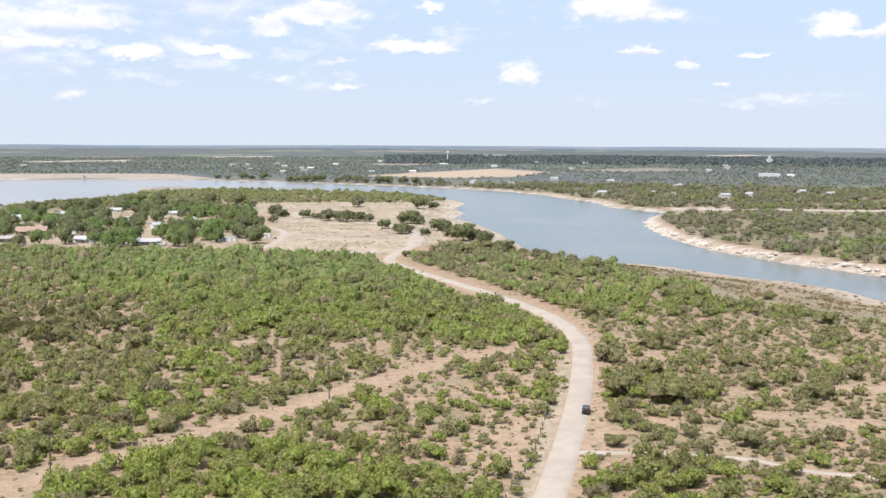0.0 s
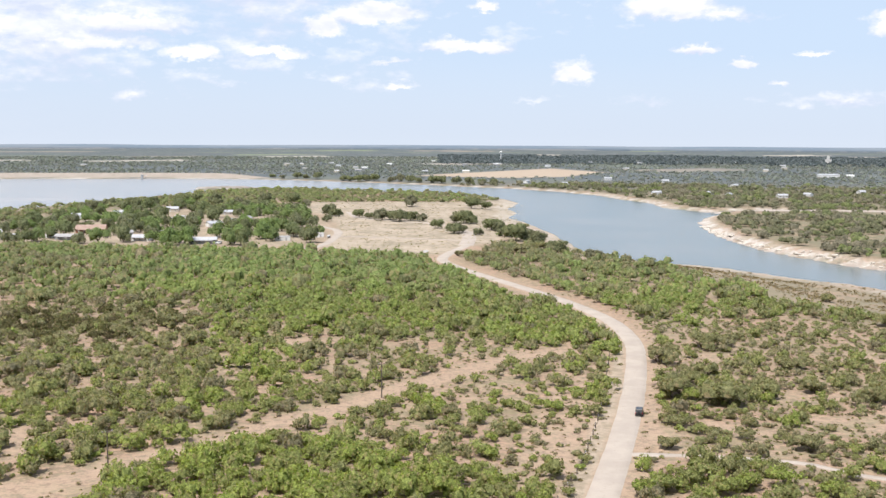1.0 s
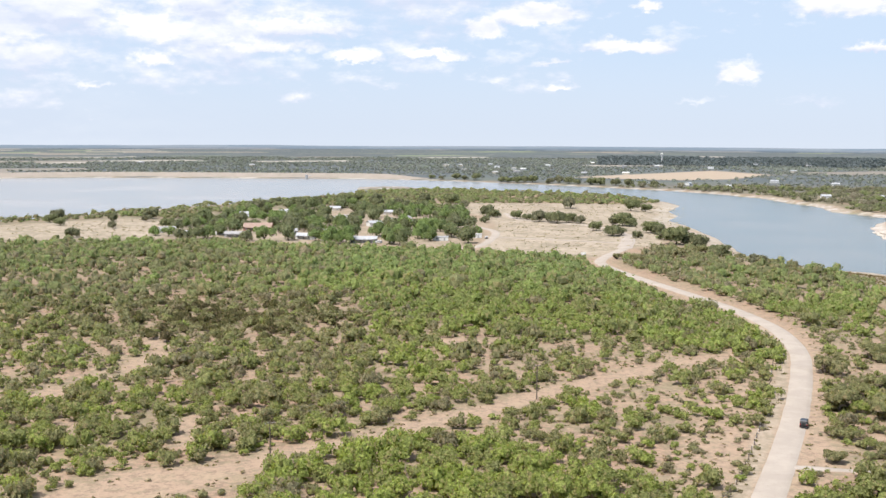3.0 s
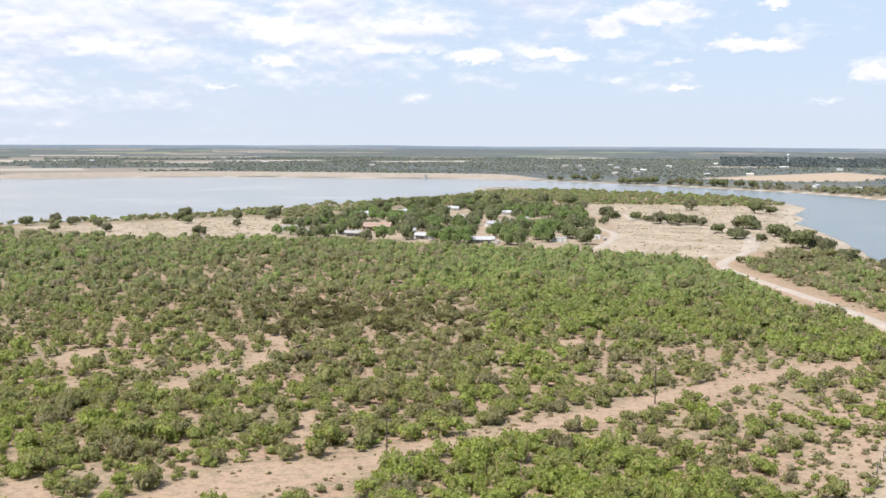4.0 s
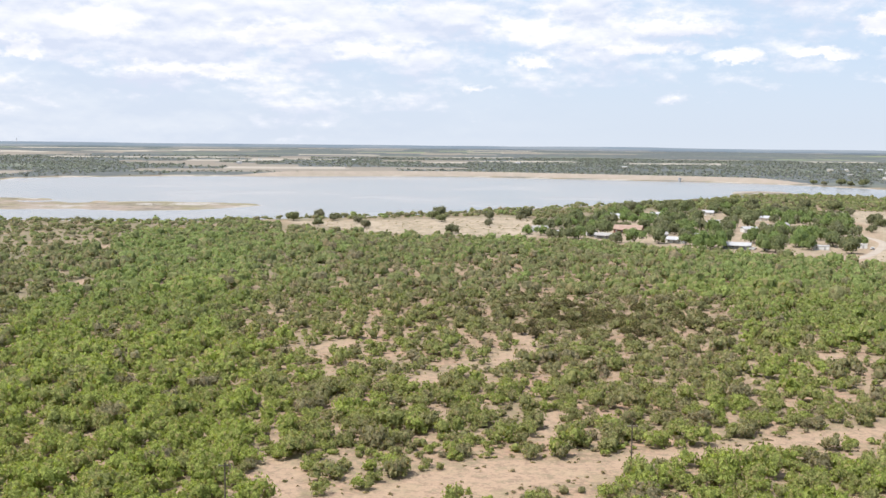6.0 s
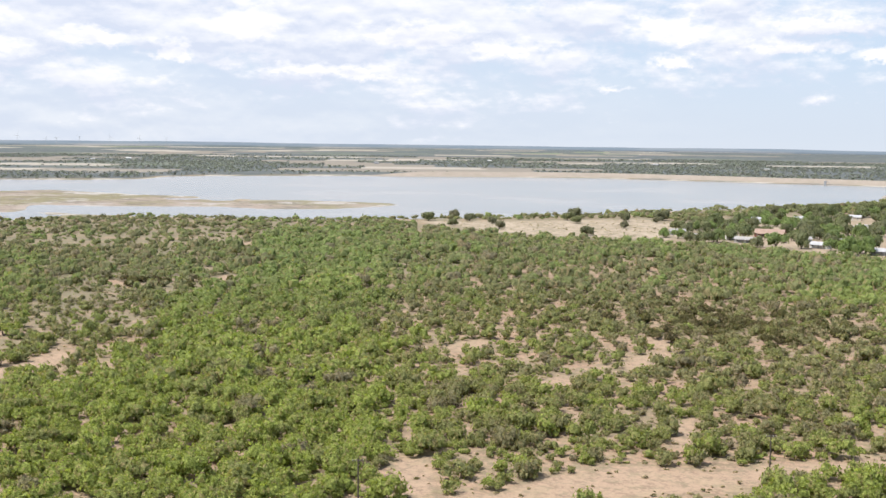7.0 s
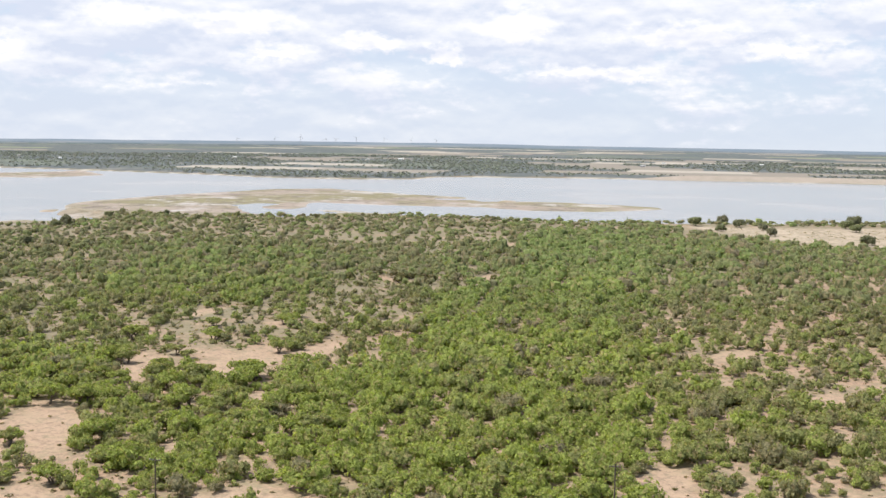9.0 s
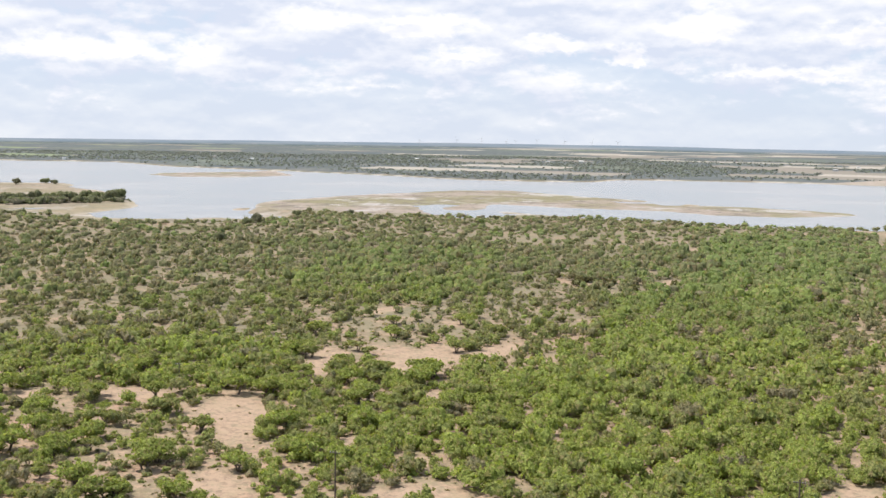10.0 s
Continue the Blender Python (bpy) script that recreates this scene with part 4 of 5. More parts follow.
def build_far_woods():
    """Woods and thickets across the water: dense on the right-hand peninsula and bank, thinner far out."""
    rng = np.random.default_rng(5)
    x, y = jitter_grid(rng, 8.6, 560, 1620, -27, 4)
    z, sd = land(x, y)
    open_lane = 1 - .93 * (1 - smooth(line_distance(x, y + 28, BANK_LANE), 26, 40)) * (x > 205)
    for hx, hy in BANK_HOMES:
        open_lane *= 1 - .95 * (np.hypot(x - hx * .985, (y - hy * .985) * .4) < 10)
    k = (beyond(x, y) > .5) & (sd < -13) & (signed(x, y, SAND) < 0) & (rng.random(len(x)) < (.3 + 2.0 * (fnoise(x, y, 45, 21) - .34)) * open_lane)
    x, y, z = x[k], y[k], z[k]
    n = len(x)
    r = 2.2 + 4.2 * rng.random(n) ** 1.6
    tint = np.clip(.4 + 1.3 * (fnoise(x, y, 60, 22) - .5) + .2 * rng.normal(size=n), .1, 1)
    tint = np.where(rng.random(n) < .45, .02 + .08 * rng.random(n), tint)
    scatter("bank_woods", x, y, z, r * 1.25, r * 1.15, tint, 20, .16, 3, OAK_LEAF, "olive and grey-green woods along the far bank", rng, "trees", domes=5)
    x, y = jitter_grid(rng, 12.0, 1500, 3450, -27, 88)
    z, sd = land(x, y)
    belt = np.clip(.45 + 1.6 * (fnoise(x, y, 260, 23) - .42), 0.03, .8) * (parcels(x, y, np.hypot(x, y))[0] < .5)
    near = np.clip(1.2 * (fnoise(x, y, 70, 27) - .42), 0, .6) * (1 - smooth(-sd, 60, 220))
    heading_of = np.degrees(np.arctan2(-x, y))
    grove = smooth(heading_of, 51.5, 53) * (1 - smooth(heading_of, 62, 66)) * (1 - smooth(-sd, 70, 110)) * .95
    k = (beyond(x, y) > .5) & (sd < -20) & (line_distance(x, y, DAM_LINE) > 42) & (signed(x, y, SAND) < 0) & (rng.random(len(x)) < np.maximum(np.maximum(belt * smooth(-sd, 60, 200), near), grove))
    x, y, z = x[k], y[k], z[k]
    n = len(x)
    r = 1.7 + 2.2 * rng.random(n) ** 1.5
    tint = np.clip(.35 + .3 * rng.normal(size=n), .04, .9)
    scatter("distant_woods", x, y, z, r * 1.3, r * .85, tint, 7, .55, 3, HAZE_LEAF, "distant woods beyond the lake, grey-green with painted haze", rng, "trees")
    # a belt of timber added on the plain beyond the sandy field, coloured dark as cloud shadow
    x, y = jitter_grid(rng, 11.5, 2700, 3650, -26, 3)
    k = rng.random(len(x)) < np.clip(2.2 * (fnoise(x, y, 300, 61) - .18), 0, .9)
    x, y = x[k], y[k]
    z = land(x, y)[0]
    r = 3 + 3 * rng.random(len(x))
    scatter("cloud_shadow_belt", x, y, z, r * 1.3, r * 1.1, np.clip(.15 + .15 * rng.normal(size=len(x)), .04, .6), 8, .55, 3, SHADOW_LEAF,
            "timber added far out on the plain, darkened as cloud shadow", rng, "trees")
    # thicket on the low point of land across the cove
    x, y = rng.uniform(-1230, -1090, 900), rng.uniform(40, 300, 900)
    z, sd = land(x, y)
    k = (sd < -8) & (rng.random(900) < 1.5 * (fnoise(x, y, 35, 41) - .25)) & (np.abs(x + 1160 - (y - 200) * .02) < 52)
    x, y, z = x[k], y[k], z[k]
    r = 2.6 + 4.4 * rng.random(len(x)) ** 2
    scatter("point_thicket", x, y, z, r * 1.3, r * 1.15, np.clip(.2 + .2 * rng.normal(size=len(x)), .05, .9), 30, .15, 5, OAK_LEAF,
            "dark olive thicket on the low point across the cove", rng, "shrubs", domes=5)


build_far_woods()


def build_tufts():
    """Dry grass tufts on open soil and on the meadows."""
    rng = np.random.default_rng(77)
    for r0, r1, cell, tris, grow in ((150, 300, 2.6, 12, 1.0), (300, 480, 3.2, 8, 1.2)):
        x, y = jitter_grid(rng, cell, r0, r1, -27, 88)
        z, sd = land(x, y)
        k = (line_distance(x, y, ROAD_LINE) > 4.2) & (line_distance(x, y, TRACK_LINE) > 2.2) & (line_distance(x, y, SIDE_LINE) > 1.6) & (sd < -6)
        k &= (beyond(x, y) < .3) & (rng.random(len(x)) < np.clip(.15 + 1.3 * (fnoise(x, y, 12, 31) - .3), .03, .8) * (1 - .75 * clearing(x, y)))
        x, y, z = x[k], y[k], z[k]
        n = len(x)
        r = (.35 + .5 * rng.random(n) ** 2) * grow
        scatter("dry_grass", x, y, z, r * 1.2, r * .55, rng.random(n), tris, .5, 3, STRAW, "tufts of straw-coloured dry grass and weeds on sandy soil", rng, "grass")


build_tufts()


def build_meadow_weeds():
    """Rows and patches of coarse brown weeds standing in the mown meadows."""
    rng = np.random.default_rng(46)
    x, y = rng.uniform(-560, 40, 26000), rng.uniform(630, 1180, 26000)
    rows = .5 + .5 * np.sin((y + .25 * x) * .33 + 2.5 * fnoise(x, y, 60, 81))
    k = np.maximum(signed(x, y, MEADOW), signed(x, y, HAYFIELD)) > 2
    k &= (line_distance(x, y, MEADOW_LINE) > 4) & (line_distance(x, y, NORTH_LINE) > 4) & (line_distance(x, y, VILLAGE_LINE) > 5)
    k &= rng.random(26000) < rows * 1.3 * (fnoise(x, y, 22, 82) - .12)
    x, y = x[k], y[k]
    r = .4 + .7 * rng.random(len(x)) ** 1.5
    scatter("meadow_weeds", x, y, land(x, y)[0], r * 1.2, r * .55, .2 + .5 * rng.random(len(x)), 7, .5, 2, STRAW, "coarse brown weeds in rows on the mown meadow", rng, "grass")


build_meadow_weeds()


def build_reeds():
    """Dry brown reeds and weeds in bands along the drawn-down bank of the inlet."""
    rng = np.random.default_rng(12)
    x, y = rng.uniform(60, 260, 16000), rng.uniform(340, 700, 16000)
    z, sd = land(x, y)
    band = .5 + .5 * np.sin(sd * .19 + 3 * fnoise(x, y, 40, 71))
    k = (sd < -9) & (sd > -104) & (beyond(x, y) < .3) & (rng.random(16000) < band * 1.1 * (fnoise(x, y, 14, 72) + .1))
    x, y, z = x[k], y[k], z[k]
    r = .5 + .7 * rng.random(len(x))
    scatter("dry_reeds", x, y, z, r * 1.3, r * .8, .5 * rng.random(len(x)), 14, .3, 4, REED, "bands of dry brown reeds on the drawn-down lake bank", rng, "reeds")


build_reeds()

# ---- single trees ----


def part(name, bm, material, parent, label="", smooth_shade=False):
    """Links a bmesh as one mesh object under a thing or part."""
    me = bpy.data.meshes.new(name)
    bm.to_mesh(me)
    bm.free()
    me.materials.append(material)
    if smooth_shade:
        me.polygons.foreach_set("use_smooth", np.ones(len(me.polygons), bool))
    ob = new(name, me)
    ob.parent = parent
    return tagged(ob, label)


def empty(name, label, category, group="", at=None):
    ob = new(name)
    ob.empty_display_size = .2
    if at is not None:
        ob.matrix_basis = at
    return tagged(ob, label, category, group)


def limb(bm, a, b, ra, rb, sides=6):
    """A tapered round limb between two points."""
    a, b = Vector(a), Vector(b)
    q = (b - a).to_track_quat("Z", "Y").to_matrix()
    lo = [bm.verts.new(a + q @ Vector((math.cos(6.2832 * i / sides) * ra, math.sin(6.2832 * i / sides) * ra, 0))) for i in range(sides)]
    hi = [bm.verts.new(b + q @ Vector((math.cos(6.2832 * i / sides) * rb, math.sin(6.2832 * i / sides) * rb, 0))) for i in range(sides)]
    for i in range(sides):
        bm.faces.new((lo[i], lo[(i + 1) % sides], hi[(i + 1) % sides], hi[i]))
    bm.faces.new(hi)
    bm.faces.new(lo[::-1])


def box(bm, x0, y0, z0, x1, y1, z1, bevel=0.0):
    c = [bm.verts.new((x, y, z)) for x in (x0, x1) for y in (y0, y1) for z in (z0, z1)]
    faces = [bm.faces.new([c[i] for i in f]) for f in ((0, 1, 3, 2), (4, 6, 7, 5), (0, 4, 5, 1), (2, 3, 7, 6), (0, 2, 6, 4), (1, 5, 7, 3))]
    if bevel:
        edges = {e for f in faces for e in f.edges}
        bmesh.ops.bevel(bm, geom=list(edges), offset=bevel, segments=1, affect="EDGES")


def drum(bm, x, y, z, r, h, sides=12, axis="Z", r2=None):
    m = Matrix.Translation((x, y, z)) @ (Matrix.Rotation(radians(90), 4, axis) if axis != "Z" else Matrix())
    bmesh.ops.create_cone(bm, cap_ends=True, segments=sides, radius1=r, radius2=r if r2 is None else r2, depth=h, matrix=m)


def make_tree(name, label, category, group, rng, r, h, tris, spray, lobes, leaf, tint, trunk_share, flat=.75, stems=1, low=.3, core=.86):
    """A tapered, forked trunk with limbs and a crown of many leaf sprays."""
    tree = empty(name, label, category, group)
    bm = bmesh.new()
    fork = h * trunk_share
    for s in range(stems):
        a0 = rng.random() * 6.283
        foot = Vector((math.cos(a0) * .25 * (stems > 1), math.sin(a0) * .25 * (stems > 1), -.2))
        top = Vector((math.cos(a0) * r * .12 * stems, math.sin(a0) * r * .12 * stems, fork))
        limb(bm, foot, top, r * .06 + .05, r * .045 + .03, 5)
        for k in range(4 if stems == 1 else 3):
            a = a0 + (rng.random() - .5) * 1.6 + k * 6.283 / 4
            mid = top + Vector((math.cos(a) * r * .35, math.sin(a) * r * .35, h * (.14 + .1 * rng.random())))
            limb(bm, top, mid, r * .035 + .03, r * .022 + .02, 4)
            for w in (-.5, .5):
                tip = mid + Vector((math.cos(a + w) * r * .32, math.sin(a + w) * r * .32, h * (.1 + .12 * rng.random())))
                limb(bm, mid, tip, r * .02 + .015, .015, 3)
    part("trunk", bm, BARK, tree, "dark forked trunk with bare limbs")
    tri, _, lobe = dome_template(rng, lobes, tris, spray, flat, base=low, sides=6, core=core)
    v = tri.reshape(-1, 3) * np.array([r * 1.15, r * 1.15, (h - fork) * 1.05]) + np.array([0, 0, fork * (.72 if low > .25 else .3)])
    crown = mesh_object("crown", v, np.arange(len(v)).reshape(-1, 3), leaf, {"tint": np.full(len(v), tint)})
    soften(crown, crown_normals(tri, lobe).reshape(-1, 3))
    crown.parent = tree
    return tree


def plant(kinds, spots, rng, base_r, spread=.25):
    """Puts copies of the tree kinds on the ground at the spots, each turned and scaled its own way."""
    for x, y, *size in spots:
        s = size[0] if size else 1 + spread * (rng.random() * 2 - 1)
        k = kinds[int(rng.integers(0, len(kinds)))]
        m = Matrix.Translation((x, y, land_z(x, y) - .05)) @ Matrix.Rotation(rng.random() * 6.283, 4, "Z") @ Matrix.Diagonal((s, s, s * (.9 + .25 * rng.random()), 1))
        if k.get("used") is None:
            k["used"] = 1
            k.matrix_basis = m
        else:
            c = copy_thing(k, Matrix())
            c.matrix_basis = m


TREE_RNG = np.random.default_rng(33)
OAKS = [make_tree("live_oak", "broad dark green live oak standing on dry grass", "tree", "oaks by the lake", TREE_RNG, 7.2, 10.2, 900, .066, 12 + i % 3, OAK_LEAF,
                  (.2, .35, .4, .25, .5, .09)[i], .16, .75, 1, .2) for i in range(6)]
VILLAGE_OAKS = [make_tree("shade_tree", "leafy green shade tree among the village houses", "tree", "village trees", TREE_RNG, 6.4, 11.0, 700, .07, 10 + i % 3, SHADE_LEAF,
                          (.35, .65, .95, .75, .1, .2)[i], .16, .75, 1, .22) for i in range(6)]
MESQUITES = [make_tree("mesquite_tree", "feathery green mesquite tree with thin forked trunks", "tree", "mesquites in the clearing", TREE_RNG, 3.2, 4.3, 560, .085, 12 + i % 4, LEAF,
                       (.75, .9, .6, .8, .5, .95)[i], .3, .6, 2, .42, .55) for i in range(6)]
THICKETS = [make_tree("tall_shrub", "large grey-green shrub beside the road", "shrub", "tall shrubs by the road", TREE_RNG, 4.2, 5.0, 1300, .055, 18 + i % 3, LEAF,
                      (.16, .3, .12, .24)[i], .14, .7, 3) for i in range(4)]
OAK_SPOTS = [(-211, 1128), (-188, 1084), (-118, 938, .8), (-107, 925, .65), (-95, 908), (-88, 912), (-80, 895, 1.1), (-70, 903, .9), (-60, 898, .8), (-139, 950),
             (-146, 965), (-44, 827, .8), (-30, 782, .9), (-24, 790, .8), (-33, 884), (-26, 878), (-20, 872, .9), (-12, 772, .65), (-3, 814), (3, 808, .9), (13, 730),
             (20, 738), (27, 725), (38, 667, .9), (55, 612, .8), (-24, 1070), (-84, 1092, 1.2), (-10, 1075, .9), (30, 745, .9), (6, 760)]
SHORE_SPOTS = [(-571, 770, .9), (-555, 712, .8), (-511, 686, .6), (-466, 685, .7), (-388, 681, .75), (-436, 826, .8), (-408, 832, .7), (-452, 775, .7), (-498, 722, .6),
               (-475, 800, .8), (-490, 835), (-420, 860), (-530, 735, .7), (-545, 760, .6), (-360, 770, .9), (-400, 760, .6), (-375, 850, .8)]
POINT_SPOTS = [(-1482, 223, .9), (-1490, 260), (-1488, 270, .8), (-1165, 165, 1.1), (-1165, 178), (-1170, 193, 1.1), (-1150, 205), (-1137, 216, 1.2), (-1160, 230), (-1170, 244, 1.2),
               (-1160, 254, 1.1), (-1152, 263, 1.3), (-1160, 275, 1.2), (-1150, 150, 1.1), (-1160, 135), (-1150, 120), (-800, 294, .75), (-788, 281, .55), (-862, 352, .6), (-860, 400, .5), (-668, 220, .65), (-685, 374, .6), (-702, 488, .6)]
DAM_SPOTS = [(-369, 1800, .9), (-351, 1790, .7), (-325, 1790, 1.1), (-310, 1785), (-290, 1775, 1.2), (-240, 1730, 1.2), (-230, 1722), (-205, 1720, 1.3), (-190, 1712, 1.2),
             (-162, 1690), (-148, 1700, 1.3), (-132, 1680, 1.2), (-95, 1655, 1.2), (-82, 1650, 1.3), (-60, 1640, 1.1), (-40, 1632, 1.2), (-22, 1620), (-5, 1610, 1.1), (-215, 1715, 1.1), (-118, 1668)]
PENINSULA_SPOTS = [(-356, 882), (-392, 1031), (-387, 1085), (-371, 1100), (-353, 1118), (-322, 1117), (-314, 1140), (-246, 1156), (-219, 1170), (-249, 1038), (-280, 1090),
                   (-300, 1075), (-335, 1060), (-340, 1020), (-365, 960), (-370, 1000), (-290, 1120), (-260, 1100), (-230, 1075), (-225, 1030)]
plant(OAKS, OAK_SPOTS + SHORE_SPOTS + POINT_SPOTS + DAM_SPOTS + PENINSULA_SPOTS, TREE_RNG, 5)
spots = [(-250, 52), (-262, 70), (-285, 60), (-272, 98), (-300, 118), (-288, 140), (-318, 132), (-328, 168), (-300, 178), (-270, 150), (-242, 78), (-222, 62),
         (-215, 88), (-232, 108), (-252, 122), (-345, 150), (-360, 120), (-340, 205), (-240, 40), (-280, 30), (-300, 40), (-312, 75), (-330, 100), (-262, 30),
         (-205, 45), (-196, 58), (-350, 180), (-318, 205), (-280, 172), (-232, 145)]
plant(MESQUITES, [(x + 6 * (TREE_RNG.random() - .5), y + 6 * (TREE_RNG.random() - .5)) for x, y in spots for _ in range(2)], TREE_RNG, 3, .35)
plant(MESQUITES, [(33, 212), (38, 216), (43, 219), (29, 208, .9), (50, 214), (58, 216), (66, 212), (-38, 228), (-20, 214), (-52, 214), (-64, 208), (-28, 206), (-8, 212)], TREE_RNG, 3, .3)
plant(THICKETS, [(60, 285, 1.6), (71, 292, 1.1), (48, 291, 1.25), (54, 306, .9), (51, 337, 1.1), (69, 362, 1.35), (76, 365, 1.0), (39, 243, .7), (70, 243, .9), (101, 289, 1.0),
                 (87, 299, .9), (144, 408, 1.15), (141, 471, .8), (45, 262, .6), (88, 330, .8), (62, 320, .8), (57, 352, .7), (-21, 628, .8), (-8, 614, .9), (-14, 622, .9),
                 (9, 673, 1.1), (19, 660, 1.2), (28, 672, 1.1), (2, 640, .9), (-2, 625, .8), (14, 650, 1.0)], TREE_RNG, 4)

JUNIPERS = [make_tree("juniper", "dark brown-green juniper bush in the dry scrub", "shrub", "junipers in the scrub", TREE_RNG, 2.1, 2.7, 170, .12, 6 + i % 3, JUNIPER_LEAF,
                      (.3, .6, .9)[i], .1, .8, 1, .2) for i in range(3)]
JUNIPER_RNG = np.random.default_rng(17)
plant(JUNIPERS, [(-152 + 26 * JUNIPER_RNG.normal(), 388 + 18 * JUNIPER_RNG.normal()) for _ in range(165)], JUNIPER_RNG, 2, .35)
plant(JUNIPERS, [(-412 + 22 * JUNIPER_RNG.normal(), 312 + 15 * JUNIPER_RNG.normal()) for _ in range(34)], JUNIPER_RNG, 2, .35)
CLEAR_RNG = np.random.default_rng(58)
glade = [(CLEAR_RNG.uniform(-330, -205), CLEAR_RNG.uniform(18, 150)) for _ in range(120)]
plant(MESQUITES, [q for q in glade if clearing(np.array([q[0]]), np.array([q[1]]), .8)[0] < .3], CLEAR_RNG, 3, .4)

# ---- village ----


def make_house(x, y, length, width, height, turn, wall, roof, gable, porch=False, label=""):
    """A small house or trailer: walls, pitched or flat roof with eaves, a door, windows with frames, and a porch on posts where there is one."""
    name = "house" if gable else "trailer_home"
    h = empty(name, label, "house" if gable else "trailer", "village houses", pose(x, y, land_z(x, y), 0, 0, turn))
    a, b = length / 2, width / 2
    bm = bmesh.new()
    box(bm, -a, -b, -.4, a, b, height)
    if gable:
        for s in (-a, a):
            e = [bm.verts.new((s, -b, height)), bm.verts.new((s, b, height)), bm.verts.new((s, 0, height + gable))]
            bm.faces.new(e if s > 0 else e[::-1])
    part("wall", bm, wall, h)
    bm = bmesh.new()
    o, t = .5, .14
    if gable:
        k = gable / b
        for s in (-1, 1):
            p = [(-a - o, s * (b + o), height - o * k + .02), (a + o, s * (b + o), height - o * k + .02), (a + o, 0, height + gable + .02), (-a - o, 0, height + gable + .02)]
            lo = [bm.verts.new(q) for q in p]
            hi = [bm.verts.new((q[0], q[1], q[2] + t)) for q in p]
            bm.faces.new(lo), bm.faces.new(hi[::-1])
            for i in range(4):
                bm.faces.new((lo[i], hi[i], hi[(i + 1) % 4], lo[(i + 1) % 4]))
    else:
        box(bm, -a - .2, -b - .2, height + .01, a + .2, b + .2, height + .2, .05)
    part("roof", bm, roof, h)
    for s in (-1, 1):
        n = max(2, int(length / 4))
        for i in range(n):
            wx = -a + (i + .5) * length / n
            if s == -1 and i == n // 2:
                bm = bmesh.new()
                box(bm, wx - .5, s * b - .05, 0, wx + .5, s * b + .05, 2.05)
                part("door", bm, WHITE if wall is not WHITE else GREY, h, "plain panel door")
                continue
            w = bmesh.new()
            box(w, wx - .6, s * b - .06, .95, wx + .6, s * b + .06, 2.0)
            frame_part = part("window", w, WHITE if wall is not WHITE else GREY, h)
            g = bmesh.new()
            box(g, wx - .5, s * b - .075, 1.05, wx + .5, s * b + .075, 1.9)
            part("pane", g, GLASS, frame_part, "dark window pane")
    if porch:
        bm = bmesh.new()
        box(bm, -a * .8, -b - 3.2, height - .25, a * .8, -b - .03, height - .13)
        part("porch_roof", bm, roof, h)
        for px in (-a * .75, 0, a * .75):
            bm = bmesh.new()
            box(bm, px - .06, -b - 3.1, -.2, px + .06, -b - 2.98, height - .26)
            part("post", bm, WHITE, h)
    return h


HOUSES = [(-288, 768, 20, 12, 2.9, 12, BRICK, RUST, 2.6, True), (-254, 741, 9, 6, 2.7, 30, GREY, SHINGLE, 1.4, False), (-232, 708, 12, 6, 2.7, -10, WHITE, TIN, 1.3, True),
          (-232, 757, 12, 4.5, 2.6, 5, CREAM, TIN, 0, False), (-187, 692, 17, 6, 2.7, 8, GREY, TIN, 1.4, True), (-215, 828, 11, 7, 2.8, 40, WHITE, TIN, 1.5, False),
          (-239, 957, 14, 8, 2.8, 15, CREAM, TIN, 1.6, False), (-243, 853, 12, 5, 2.6, -20, WHITE, TIN, 0, False), (-204, 883, 12, 7, 2.8, 70, CREAM, SHINGLE, 1.7, False),
          (-141, 718, 10, 5, 2.6, 10, WHITE, TIN, 0, False), (-122, 744, 9, 3.2, 2.7, 8, WHITE, WHITE, 0, False), (-350, 907, 12, 7, 2.8, 5, WHITE, TIN, 1.5, False),
          (-283, 712, 15, 7, 2.6, 6, GREY, SHINGLE, 1.2, True)]
MORE_HOUSES = [(-259, 866, 12, 6, 2.7, 25, WHITE, TIN, 1.4, False), (-210, 858, 10, 6, 2.7, 80, GREY, TIN, 1.4, False), (-185, 842, 14, 7, 2.8, 20, CREAM, SHINGLE, 1.6, True),
               (-163, 850, 11, 5, 2.6, 0, WHITE, TIN, 0, False), (-132, 790, 12, 6, 2.8, 85, BRICK, RUST, 1.6, False), (-346, 738, 11, 6, 2.7, 40, GREY, SHINGLE, 1.4, False),
               (-321, 722, 10, 5, 2.6, 20, WHITE, TIN, 0, False), (-300, 727, 8, 3, 2.6, 60, WHITE, WHITE, 0, False), (-299, 996, 14, 8, 2.9, 10, CREAM, TIN, 1.7, False),
               (-303, 879, 13, 7, 2.8, -15, BRICK, SHINGLE, 1.7, False), (-330, 950, 11, 6, 2.7, 30, WHITE, TIN, 1.4, False), (-262, 905, 12, 5, 2.6, 5, WHITE, TIN, 0, False)]
WORDS = {WHITE: "white-sided", CREAM: "cream-sided", GREY: "grey-sided", BRICK: "red-brown brick"}
ROOF_WORDS = {TIN: "bright tin roof", SHINGLE: "grey shingle roof", RUST: "rusty brown roof", WHITE: "flat white roof"}
for hx, hy, ln, wd, ht, tn, wl, rf, gb, pc in HOUSES + MORE_HOUSES:
    make_house(hx, hy, ln, wd, ht, tn, wl, rf, gb, pc, f"{WORDS[wl]} {'house' if gb else 'trailer home'} with {ROOF_WORDS[rf]} among trees")
for hx, hy, ln, wd, ht, tn in BANK_HOUSES:
    make_house(hx, hy, ln, wd, ht, tn, WHITE, TIN, 1.6, False, "white house with bright tin roof on the wooded bank")


